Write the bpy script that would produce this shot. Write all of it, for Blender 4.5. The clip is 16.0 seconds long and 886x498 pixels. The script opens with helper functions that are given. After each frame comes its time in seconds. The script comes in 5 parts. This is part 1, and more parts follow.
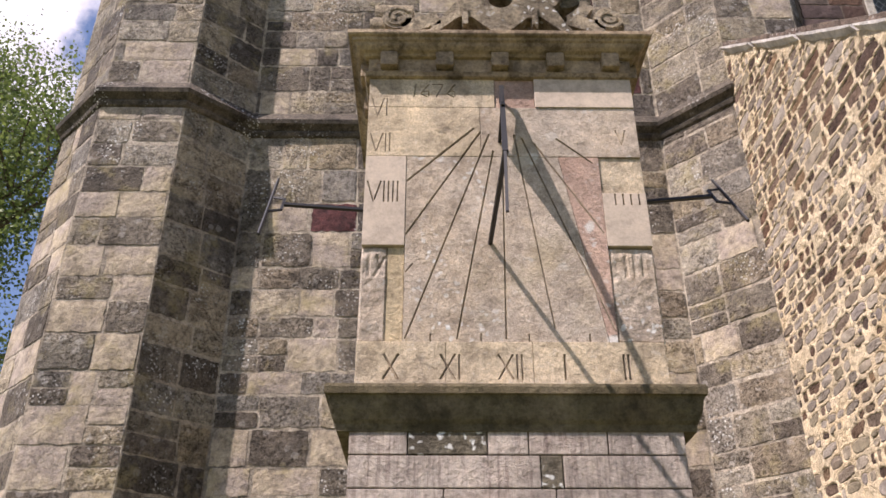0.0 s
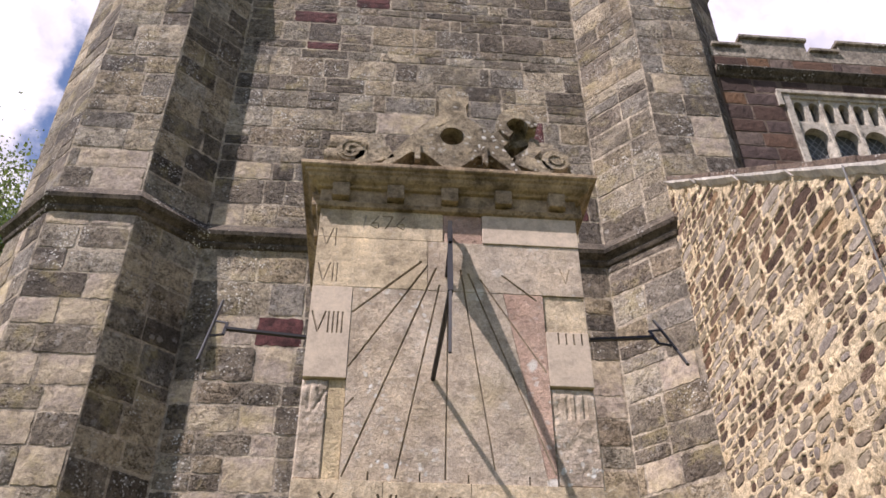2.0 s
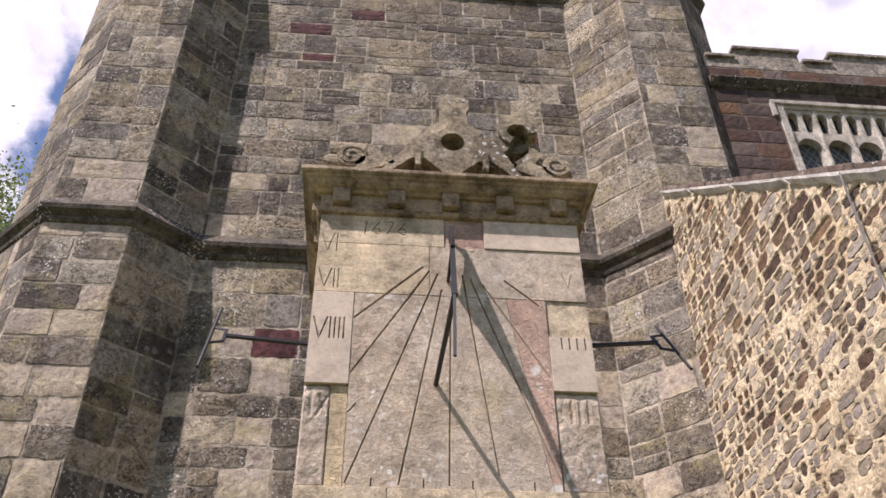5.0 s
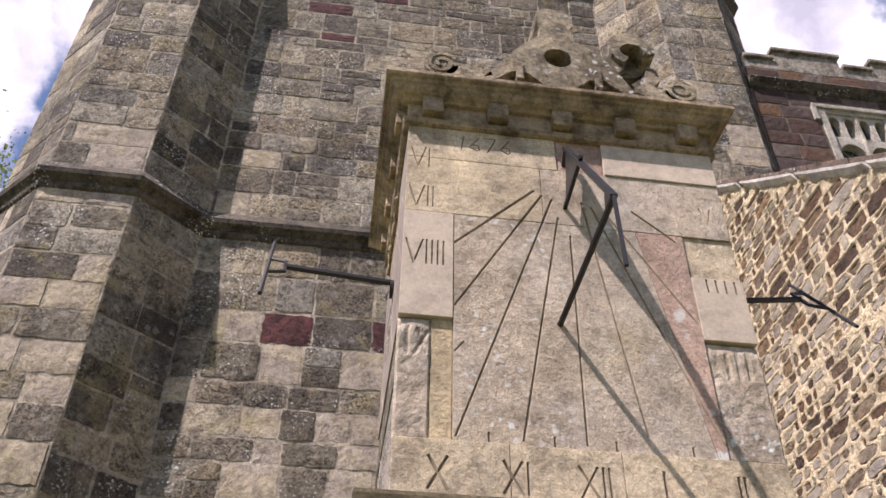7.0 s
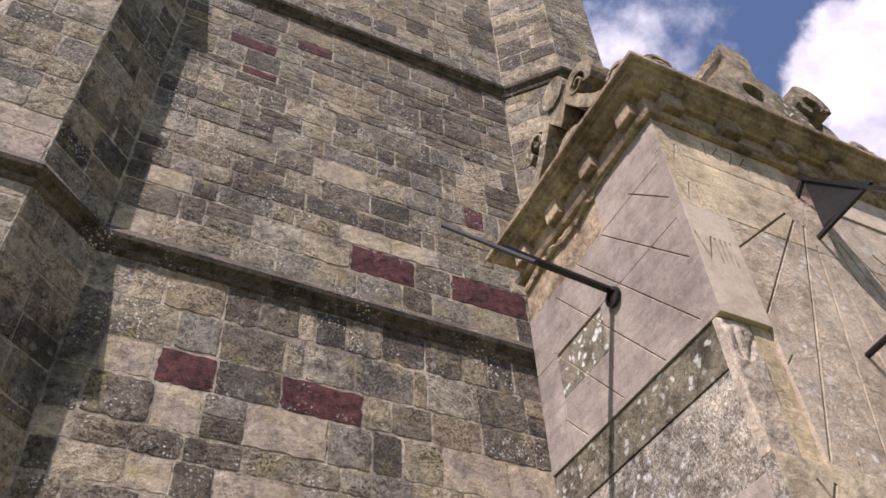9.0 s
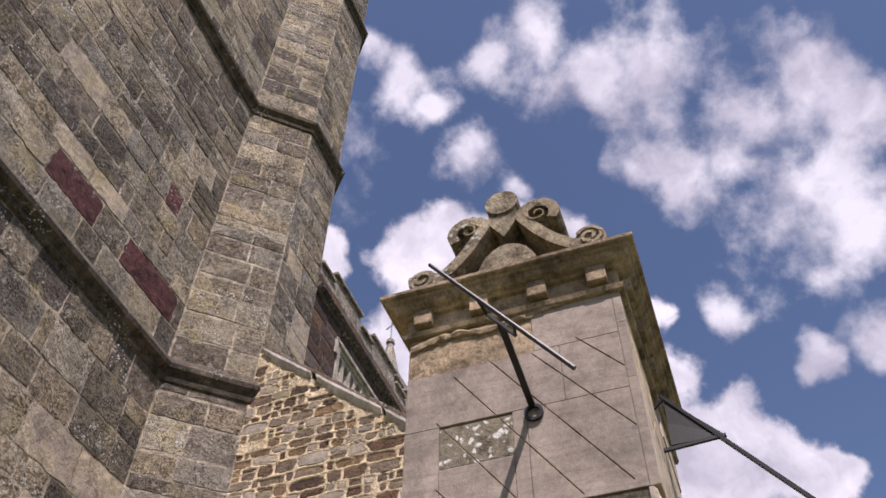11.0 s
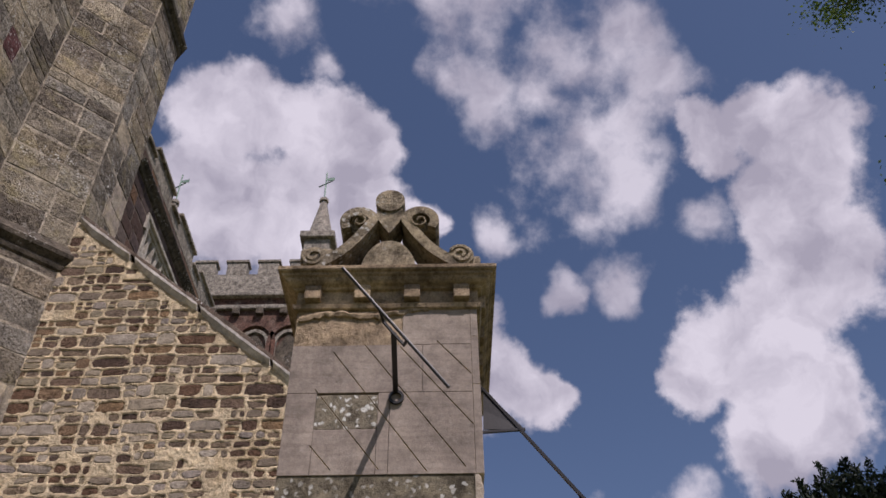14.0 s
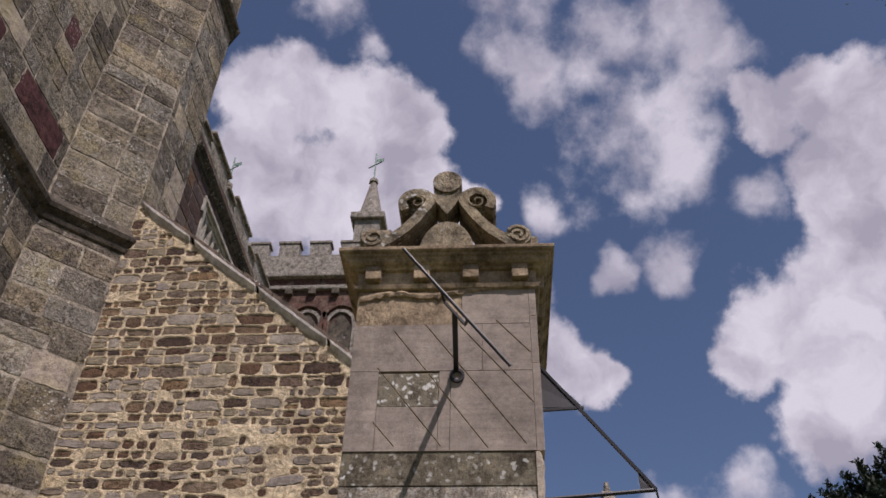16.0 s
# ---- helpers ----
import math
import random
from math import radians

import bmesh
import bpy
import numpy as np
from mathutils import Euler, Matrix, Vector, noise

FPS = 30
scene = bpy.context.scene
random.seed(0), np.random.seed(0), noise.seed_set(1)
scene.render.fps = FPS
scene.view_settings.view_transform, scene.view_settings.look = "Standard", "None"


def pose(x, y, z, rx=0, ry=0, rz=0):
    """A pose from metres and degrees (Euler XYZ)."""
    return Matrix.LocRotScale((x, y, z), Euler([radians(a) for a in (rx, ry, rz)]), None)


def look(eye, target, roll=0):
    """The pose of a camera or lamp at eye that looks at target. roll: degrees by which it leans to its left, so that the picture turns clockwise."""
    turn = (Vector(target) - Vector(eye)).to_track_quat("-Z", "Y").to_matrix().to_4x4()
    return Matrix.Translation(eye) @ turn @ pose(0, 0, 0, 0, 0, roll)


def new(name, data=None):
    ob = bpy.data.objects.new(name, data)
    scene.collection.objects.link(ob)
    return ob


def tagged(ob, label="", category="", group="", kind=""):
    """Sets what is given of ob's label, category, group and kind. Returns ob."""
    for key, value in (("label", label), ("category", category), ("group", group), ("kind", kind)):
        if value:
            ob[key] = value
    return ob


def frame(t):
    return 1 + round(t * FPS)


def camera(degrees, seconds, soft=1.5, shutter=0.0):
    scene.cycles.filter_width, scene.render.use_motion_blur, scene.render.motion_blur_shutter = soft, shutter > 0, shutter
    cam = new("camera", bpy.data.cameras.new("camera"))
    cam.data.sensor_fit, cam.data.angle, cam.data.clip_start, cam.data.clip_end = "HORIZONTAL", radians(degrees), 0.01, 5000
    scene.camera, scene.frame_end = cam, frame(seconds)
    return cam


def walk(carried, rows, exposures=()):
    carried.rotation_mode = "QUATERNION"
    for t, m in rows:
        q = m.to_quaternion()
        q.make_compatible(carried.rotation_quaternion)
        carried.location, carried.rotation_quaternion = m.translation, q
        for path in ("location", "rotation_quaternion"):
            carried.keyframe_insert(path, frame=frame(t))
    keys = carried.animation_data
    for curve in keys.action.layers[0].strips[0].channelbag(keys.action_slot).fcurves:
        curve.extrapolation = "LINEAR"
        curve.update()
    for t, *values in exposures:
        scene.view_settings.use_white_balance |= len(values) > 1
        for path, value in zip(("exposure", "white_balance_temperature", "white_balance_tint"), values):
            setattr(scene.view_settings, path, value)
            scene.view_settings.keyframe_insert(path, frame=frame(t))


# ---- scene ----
cam = camera(55.0, 16.0, soft=1.6)
PATH = [
    (0, (-0.312, -3.083, 1.618), (-0.288, -1.341, 2.601), -0.1),
    (0.5, (-0.289, -3.097, 1.65), (-0.213, -1.392, 2.692), -0.4),
    (1, (-0.294, -3.128, 1.692), (-0.2, -1.481, 2.821), -0.2),
    (1.5, (-0.301, -3.137, 1.701), (-0.197, -1.519, 2.872), 0.0),
    (2, (-0.294, -3.144, 1.699), (-0.16, -1.549, 2.899), -0.0),
    (2.5, (-0.291, -3.149, 1.7), (-0.161, -1.577, 2.93), 0.0),
    (3, (-0.286, -3.159, 1.695), (-0.153, -1.601, 2.943), 0.2),
    (5.5, (-0.375, -3.047, 1.667), (-0.226, -1.459, 2.875), -0.7),
    (6, (-0.424, -2.806, 1.641), (-0.392, -1.199, 2.831), -0.3),
    (6.5, (-0.435, -2.449, 1.722), (-0.269, -0.849, 2.911), 1.2),
    (7, (-0.746, -2.26, 1.786), (-0.557, -0.728, 3.057), 1.0),
    (7.5, (-1.13, -2.1, 1.847), (-0.89, -0.564, 3.105), 0.1),
    (8, (-1.406, -1.764, 1.849), (-1.025, -0.309, 3.167), 0.8),
    (8.2, (-1.532, -1.655, 1.886), (-1.137, -0.237, 3.24), -0.8),
    (10.3, (-2.818, -0.506, 1.819), (-1.724, 0.229, 3.324), 1.3),
    (10.5, (-2.9, -0.421, 1.817), (-1.767, 0.242, 3.326), 2.1),
    (11, (-3.027, -0.156, 1.783), (-1.816, 0.3, 3.308), 0.8),
    (11.5, (-3.354, 0.035, 1.704), (-2.046, 0.295, 3.194), 2.2),
    (12, (-3.57, 0.036, 1.681), (-2.074, 0.253, 2.991), 1.2),
    (12.5, (-3.689, -0.033, 1.62), (-2.076, 0.163, 2.787), -1.3),
    (13, (-3.831, 0.072, 1.644), (-2.265, 0.196, 2.881), 1.5),
    (13.5, (-3.963, 0.159, 1.652), (-2.44, 0.203, 2.947), 0.1),
    (14, (-3.992, 0.167, 1.639), (-2.505, 0.166, 2.976), -0.8),
    (14.5, (-4.033, 0.174, 1.631), (-2.581, 0.176, 3.007), -1.3),
    (15, (-4.044, 0.2, 1.627), (-2.593, 0.247, 3.003), 0.1),
    (15.5, (-4.062, 0.211, 1.612), (-2.607, 0.308, 2.98), 0.8),
    (16, (-4.031, 0.215, 1.611), (-2.516, 0.329, 2.912), 1.6),
]
EXPOSURES = [(0, 0.75, 6250, 25), (1.5, 0.68, 6200, 25), (7.0, 0.68, 6150, 25), (8.2, 0.65, 6150, 25), (10.5, 0.50, 6200, 25), (11.5, 0.06, 6200, 25), (12.5, -0.12, 6180, 25), (14, -0.26, 6150, 24), (16, -0.30, 6150, 24)]
walk(cam, [(t, look(eye, target, roll)) for t, eye, target, roll in PATH], EXPOSURES)

# ---- light ----
SUN_WAY = Vector((-0.47, -0.305, 0.828)).normalized()
world = bpy.data.worlds.new("world")
scene.world = world
world.use_nodes = True
wt = world.node_tree
wt.nodes.clear()
HEAPS = [  # heaped clouds: bearing from east, height and reach, in degrees
    (22.3, 48.3, 2.7), (17.7, 49.6, 2.8), (12.9, 48.6, 3.2), (8.2, 47.7, 2.8), (20.3, 43.7, 4.1), (13.1, 44.3, 4.2), (6.8, 44.7, 2.7), (2.0, 44.2, 1.5),
    (-25.8, 46.0, 1.8), (-29.7, 45.8, 1.9), (-33.6, 44.1, 2.8), (-30.5, 41.1, 2.9), (-30.3, 36.4, 3.2), (-26.1, 33.9, 2.9), (-22.3, 32.6, 2.7), (-25.4, 29.8, 3.0),
    (-5.9, 33.4, 2.0), (-7.9, 32.4, 1.5), (-19.0, 31.4, 2.0), (-23.6, 27.0, 2.6), (-27.0, 27.2, 2.6),
    (4.7, 42.3, 1.7), (3.2, 39.1, 2.5), (-1.0, 34.3, 3.2), (33.2, 48.6, 1.7),
    (115.5, 49.1, 3.0), (123.6, 46.2, 3.4), (51.8, 48.2, 5.1), (46.9, 45.0, 4.4), (125.0, 38.4, 4.6),
]
SHREDS = [  # broken thinner clouds
    (-1.3, 52.9, 1.7), (-5.8, 52.0, 2.1), (-10.5, 51.7, 2.2), (-14.1, 54.0, 2.5), (-19.5, 53.7, 2.7), (-21.7, 51.4, 2.0), (-14.9, 49.0, 2.8), (-18.8, 49.0, 2.1),
    (-11.7, 47.2, 2.3), (-16.0, 45.2, 2.5), (-12.7, 43.7, 2.0), (-4.9, 42.7, 1.0), (-10.0, 38.3, 0.8), (-15.0, 38.1, 1.2),
    (-23.5, 41.5, 1.6), (31.7, 62.6, 1.3), (26.4, 60.9, 1.5), (22.1, 59.0, 1.0), (17.7, 55.8, 1.6), (13.4, 53.5, 1.0), (15.3, 62.2, 1.3), (-15.8, 22.4, 1.8), (-11.8, 22.6, 1.4),
    (7.2, 62.6, 2.5), (6.7, 59.4, 1.8), (1.2, 59.9, 2.1), (-5.7, 59.4, 2.8), (43.4, 50.9, 5.5), (37.9, 46.4, 3.4),
]


def sky(tree):
    nodes, links = tree.nodes, tree.links

    def math_node(op, a, b=None, clamp=False):
        n = nodes.new("ShaderNodeMath")
        n.operation, n.use_clamp = op, clamp
        n.inputs[2].default_value = 0.25
        for i, v in enumerate((a, b)):
            if v is None:
                continue
            if isinstance(v, (int, float)):
                n.inputs[i].default_value = v
            else:
                links.new(v, n.inputs[i])
        return n.outputs[0]

    coord = nodes.new("ShaderNodeTexCoord").outputs["Generated"]
    warp = nodes.new("ShaderNodeTexNoise")
    warp.inputs["Scale"].default_value, warp.inputs["Detail"].default_value = 13.0, 6.0
    links.new(coord, warp.inputs["Vector"])
    centre = nodes.new("ShaderNodeVectorMath")
    centre.operation = "SUBTRACT"
    links.new(warp.outputs["Color"], centre.inputs[0])
    centre.inputs[1].default_value = (0.5, 0.5, 0.5)
    scaled = nodes.new("ShaderNodeVectorMath")
    scaled.operation = "SCALE"
    links.new(centre.outputs[0], scaled.inputs[0])
    scaled.inputs["Scale"].default_value = 0.085
    moved = nodes.new("ShaderNodeVectorMath")
    moved.operation = "ADD"
    links.new(coord, moved.inputs[0])
    links.new(scaled.outputs[0], moved.inputs[1])
    fine = nodes.new("ShaderNodeTexNoise")
    fine.inputs["Scale"].default_value, fine.inputs["Detail"].default_value, fine.inputs["Roughness"].default_value = 10.0, 9.0, 0.58
    links.new(coord, fine.inputs["Vector"])
    ragged = math_node("SUBTRACT", fine.outputs[0], 0.5)

    def bank(clouds, grow, rough, low, high):
        """The cover of one kind of cloud: swelling blobs with a broken edge between low and high."""
        total = None
        for bearing, up, reach in clouds:
            bearing, up, reach = radians(bearing), radians(up), radians(reach)
            far = nodes.new("ShaderNodeVectorMath")
            far.operation = "DISTANCE"
            links.new(moved.outputs[0], far.inputs[0])
            far.inputs[1].default_value = (math.cos(up) * math.cos(bearing), math.cos(up) * math.sin(bearing), math.sin(up))
            near = math_node("SUBTRACT", 1.0, math_node("DIVIDE", far.outputs["Value"], reach * grow))
            total = near if total is None else math_node("SMOOTH_MAX", total, near)
        total = math_node("ADD", total, math_node("MULTIPLY", ragged, rough))
        cover = nodes.new("ShaderNodeMapRange")
        cover.interpolation_type = "SMOOTHSTEP"
        cover.inputs["From Min"].default_value, cover.inputs["From Max"].default_value = low, high
        links.new(total, cover.inputs["Value"])
        return cover.outputs[0]

    heaps = bank(HEAPS, 1.36, 1.7, -0.02, 0.32)
    shreds = bank(SHREDS, 1.55, 3.1, -0.02, 0.95)
    cover = math_node("MAXIMUM", heaps, math_node("MULTIPLY", shreds, 0.90))
    body = nodes.new("ShaderNodeTexNoise")
    body.inputs["Scale"].default_value, body.inputs["Detail"].default_value, body.inputs["Roughness"].default_value = 8.0, 5.0, 0.55
    links.new(moved.outputs[0], body.inputs["Vector"])
    tone = nodes.new("ShaderNodeValToRGB")
    tone.color_ramp.elements[0].position, tone.color_ramp.elements[0].color = 0.36, (0.55, 0.53, 0.59, 1)
    tone.color_ramp.elements[1].position, tone.color_ramp.elements[1].color = 0.58, (1.0, 0.97, 0.99, 1)
    links.new(body.outputs[0], tone.inputs[0])
    air = nodes.new("ShaderNodeTexSky")
    air.sky_type, air.sun_disc = "NISHITA", False
    air.sun_elevation, air.sun_rotation = math.asin(SUN_WAY.z), math.atan2(SUN_WAY.x, SUN_WAY.y)
    air.altitude, air.dust_density = 100, 0.8
    blue = nodes.new("ShaderNodeBackground")
    blue.inputs["Strength"].default_value = SKY
    links.new(air.outputs[0], blue.inputs["Color"])
    white = nodes.new("ShaderNodeBackground")
    white.inputs["Strength"].default_value = CLOUD
    links.new(tone.outputs[0], white.inputs["Color"])
    mix = nodes.new("ShaderNodeMixShader")
    links.new(cover, mix.inputs[0])
    links.new(blue.outputs[0], mix.inputs[1])
    links.new(white.outputs[0], mix.inputs[2])
    out = nodes.new("ShaderNodeOutputWorld")
    links.new(mix.outputs[0], out.inputs["Surface"])


SKY, CLOUD = 0.088, 0.82
sky(wt)
sun = new("sun", bpy.data.lights.new("sun", "SUN"))
sun.data.energy, sun.data.angle, sun.data.color = 5.0, radians(0.55), (1.0, 0.93, 0.83)
sun.matrix_world = look(SUN_WAY * 60, (0, 0, 0))


# ---- materials ----
def stone(name, palette, source="", rough=0.9, grain=1.0, lichen=0.0, stain=0.5, bump=0.5, fine=0.0, soot=0.0, rosettes=0.0, pits=0.0, ochre=0.0, streak=0.0):
    """A weathered stone. palette: colours; source: '' for one colour field, 'object' or 'island' for a colour of its own for each piece."""
    mat = bpy.data.materials.new(name)
    mat.use_nodes = True
    tree = mat.node_tree
    nodes, links = tree.nodes, tree.links
    bsdf = nodes["Principled BSDF"]
    bsdf.inputs["Roughness"].default_value = rough
    bsdf.inputs["Specular IOR Level"].default_value = 0.25
    where = nodes.new("ShaderNodeNewGeometry")
    place = where.outputs["Position"]

    def noise_node(scale, detail=6.0, roughness=0.6, vec=None):
        n = nodes.new("ShaderNodeTexNoise")
        n.inputs["Scale"].default_value, n.inputs["Detail"].default_value, n.inputs["Roughness"].default_value = scale, detail, roughness
        links.new(vec or place, n.inputs["Vector"])
        return n.outputs[0]

    def ramp(value, stops):
        n = nodes.new("ShaderNodeValToRGB")
        while len(n.color_ramp.elements) < len(stops):
            n.color_ramp.elements.new(0.5)
        for e, (p, c) in zip(n.color_ramp.elements, stops):
            e.position, e.color = p, (*c, 1) if len(c) == 3 else c
        links.new(value, n.inputs[0])
        return n

    def mix(kind, fac, a, b):
        n = nodes.new("ShaderNodeMix")
        n.data_type, n.blend_type = "RGBA", kind
        for key, v in ((0, fac), (6, a), (7, b)):
            if isinstance(v, (int, float)):
                n.inputs[key].default_value = v
            elif isinstance(v, tuple):
                n.inputs[key].default_value = (*v, 1)
            else:
                links.new(v, n.inputs[key])
        return n.outputs[2]

    if source:
        if source == "object":
            pick = nodes.new("ShaderNodeObjectInfo").outputs["Random"]
        else:
            pick = where.outputs["Random Per Island"]
        base = ramp(pick, [(i / len(palette), c) for i, c in enumerate(palette)])
        base.color_ramp.interpolation = "CONSTANT"
        base = base.outputs[0]
        wobble = noise_node(2.2, 4)
    else:
        n = len(palette)
        base = ramp(noise_node(1.7, 5, 0.65), [(0.3 + 0.4 * i / max(n - 1, 1), c) for i, c in enumerate(palette)]).outputs[0]
        wobble = noise_node(3.1, 4)
    g1 = noise_node(16, 8, 0.7)
    g2 = noise_node(60, 6, 0.75)
    col = mix("MULTIPLY", stain, base, ramp(wobble, [(0.3, (0.45, 0.42, 0.38)), (0.62, (1.25, 1.22, 1.15))]).outputs[0])
    if fine:
        col = mix("MULTIPLY", fine, col, ramp(noise_node(170, 5, 0.75), [(0.40, (0.42, 0.41, 0.40)), (0.49, (1, 1, 1)), (0.60, (1.5, 1.5, 1.48))]).outputs[0])
        col = mix("MIX", ramp(noise_node(24, 8, 0.8), [(0.56, (0, 0, 0)), (0.60, (fine * 0.6, fine * 0.6, fine * 0.6))]).outputs[0], col, (0.60, 0.57, 0.52))
    col = mix("MULTIPLY", 0.75 * grain, col, ramp(g1, [(0.38, (0.48, 0.46, 0.43)), (0.48, (1, 1, 1)), (0.62, (1.4, 1.38, 1.32))]).outputs[0])
    col = mix("MULTIPLY", 0.8 * grain, col, ramp(g2, [(0.33, (0.42, 0.41, 0.39)), (0.5, (1, 1, 1)), (0.68, (1.35, 1.34, 1.3))]).outputs[0])
    blot = noise_node(6.5, 7, 0.72)
    col = mix("MULTIPLY", 0.85 * grain, col, ramp(blot, [(0.40, (0.45, 0.43, 0.41)), (0.47, (1, 1, 1)), (0.64, (1.3, 1.28, 1.24))]).outputs[0])
    if soot:
        col = mix("MIX", ramp(noise_node(1.15, 6, 0.7), [(0.5, (0, 0, 0)), (0.66, (soot, soot, soot))]).outputs[0], col, (0.05, 0.043, 0.035))
    if lichen:
        vor = nodes.new("ShaderNodeTexVoronoi")
        vor.inputs["Scale"].default_value = 26
        wv = nodes.new("ShaderNodeVectorMath")
        wv.operation = "ADD"
        nn = nodes.new("ShaderNodeTexNoise")
        nn.inputs["Scale"].default_value = 30
        links.new(place, nn.inputs["Vector"])
        sc = nodes.new("ShaderNodeVectorMath")
        sc.operation = "SCALE"
        sc.inputs["Scale"].default_value = 0.045
        links.new(nn.outputs["Color"], sc.inputs[0])
        links.new(place, wv.inputs[0])
        links.new(sc.outputs[0], wv.inputs[1])
        links.new(wv.outputs[0], vor.inputs["Vector"])
        spots = ramp(vor.outputs["Distance"], [(0.20, (1, 1, 1)), (0.34, (0, 0, 0))]).outputs[0]
        zone = ramp(noise_node(1.9, 4, 0.6), [(0.56 - 0.12 * lichen, (0, 0, 0)), (0.70 - 0.12 * lichen, (1, 1, 1))]).outputs[0]
        col = mix("MIX", mix("MULTIPLY", 1.0, spots, zone), col, (0.66, 0.65, 0.60))
    if rosettes:
        ring = nodes.new("ShaderNodeTexVoronoi")
        ring.inputs["Scale"].default_value = 7.5
        bend = nodes.new("ShaderNodeTexNoise")
        bend.inputs["Scale"].default_value = 22
        links.new(place, bend.inputs["Vector"])
        shrink = nodes.new("ShaderNodeVectorMath")
        shrink.operation = "SCALE"
        shrink.inputs["Scale"].default_value = 0.05
        links.new(bend.outputs["Color"], shrink.inputs[0])
        at = nodes.new("ShaderNodeVectorMath")
        at.operation = "ADD"
        links.new(place, at.inputs[0])
        links.new(shrink.outputs[0], at.inputs[1])
        links.new(at.outputs[0], ring.inputs["Vector"])
        some = ramp(ring.outputs["Color"], [(0.50, (0, 0, 0)), (0.56, (rosettes, rosettes, rosettes))]).outputs[0]
        patch = ramp(ring.outputs["Distance"], [(0.24, (1, 1, 1)), (0.31, (0, 0, 0))]).outputs[0]
        col = mix("MIX", mix("MULTIPLY", 1.0, patch, some), col, (0.64, 0.61, 0.55))
    if ochre:
        col = mix("MIX", ramp(noise_node(2.6, 7, 0.7), [(0.54, (0, 0, 0)), (0.66, (ochre, ochre, ochre))]).outputs[0], col, (0.36, 0.30, 0.145))
    if streak:
        long = nodes.new("ShaderNodeVectorMath")
        long.operation = "MULTIPLY"
        links.new(place, long.inputs[0])
        long.inputs[1].default_value = (3.0, 3.0, 42.0) if streak > 0 else (60.0, 60.0, 5.0)
        col = mix("MULTIPLY", abs(streak), col, ramp(noise_node(1.0, 6, 0.65, long.outputs[0]), [(0.36, (0.62, 0.58, 0.58)), (0.5, (1, 1, 1)), (0.66, (1.14, 1.13, 1.1))]).outputs[0])
    holes = None
    if pits:
        rugged = ramp(noise_node(3.3, 4, 0.6), [(0.40, (0.15, 0.15, 0.15)), (0.58, (1, 1, 1))]).outputs[0]
        holes = mix("MULTIPLY", 1.0, ramp(noise_node(34, 5, 0.62), [(0.50, (0, 0, 0)), (0.60, (pits, pits, pits))]).outputs[0], rugged)
        # shade inside the pits, put into the colour on top of the bump
        col = mix("MULTIPLY", holes, col, (0.34, 0.31, 0.28))
    links.new(col, bsdf.inputs["Base Color"])
    high = nodes.new("ShaderNodeMath")
    high.operation = "MULTIPLY_ADD"
    links.new(g1, high.inputs[0])
    high.inputs[1].default_value = 1.7
    links.new(g2, high.inputs[2])
    b = nodes.new("ShaderNodeBump")
    b.inputs["Strength"].default_value, b.inputs["Distance"].default_value = bump, 0.02
    height = high.outputs[0]
    if holes:
        sunk = nodes.new("ShaderNodeMath")
        sunk.operation = "MULTIPLY_ADD"
        links.new(holes, sunk.inputs[0])
        sunk.inputs[1].default_value = -1.1
        links.new(height, sunk.inputs[2])
        height = sunk.outputs[0]
    links.new(height, b.inputs["Height"])
    links.new(b.outputs[0], bsdf.inputs["Normal"])
    return mat


def plain(name, colour, rough=0.6, metal=0.0, vary=0.25, scale=20):
    mat = bpy.data.materials.new(name)
    mat.use_nodes = True
    nodes, links = mat.node_tree.nodes, mat.node_tree.links
    bsdf = nodes["Principled BSDF"]
    bsdf.inputs["Roughness"].default_value, bsdf.inputs["Metallic"].default_value = rough, metal
    n = nodes.new("ShaderNodeTexNoise")
    n.inputs["Scale"].default_value, n.inputs["Detail"].default_value = scale, 6
    geo = nodes.new("ShaderNodeNewGeometry")
    links.new(geo.outputs["Position"], n.inputs["Vector"])
    r = nodes.new("ShaderNodeValToRGB")
    r.color_ramp.elements[0].position, r.color_ramp.elements[1].position = 0.3, 0.7
    r.color_ramp.elements[0].color = (*[c * (1 - vary) for c in colour], 1)
    r.color_ramp.elements[1].color = (*[c * (1 + vary) for c in colour], 1)
    links.new(n.outputs[0], r.inputs[0])
    links.new(r.outputs[0], bsdf.inputs["Base Color"])
    return mat


def leaf_material(name, colours):
    mat = bpy.data.materials.new(name)
    mat.use_nodes = True
    nodes, links = mat.node_tree.nodes, mat.node_tree.links
    bsdf = nodes["Principled BSDF"]
    bsdf.inputs["Roughness"].default_value = 0.55
    geo = nodes.new("ShaderNodeNewGeometry")
    r = nodes.new("ShaderNodeValToRGB")
    r.color_ramp.elements[0].color, r.color_ramp.elements[1].color = (*colours[0], 1), (*colours[1], 1)
    links.new(geo.outputs["Random Per Island"], r.inputs[0])
    links.new(r.outputs[0], bsdf.inputs["Base Color"])
    glow = nodes.new("ShaderNodeBsdfTranslucent")
    links.new(r.outputs[0], glow.inputs[0])
    both = nodes.new("ShaderNodeMixShader")
    both.inputs[0].default_value = 0.4
    links.new(bsdf.outputs[0], both.inputs[1])
    links.new(glow.outputs[0], both.inputs[2])
    links.new(both.outputs[0], nodes["Material Output"].inputs[0])
    return mat


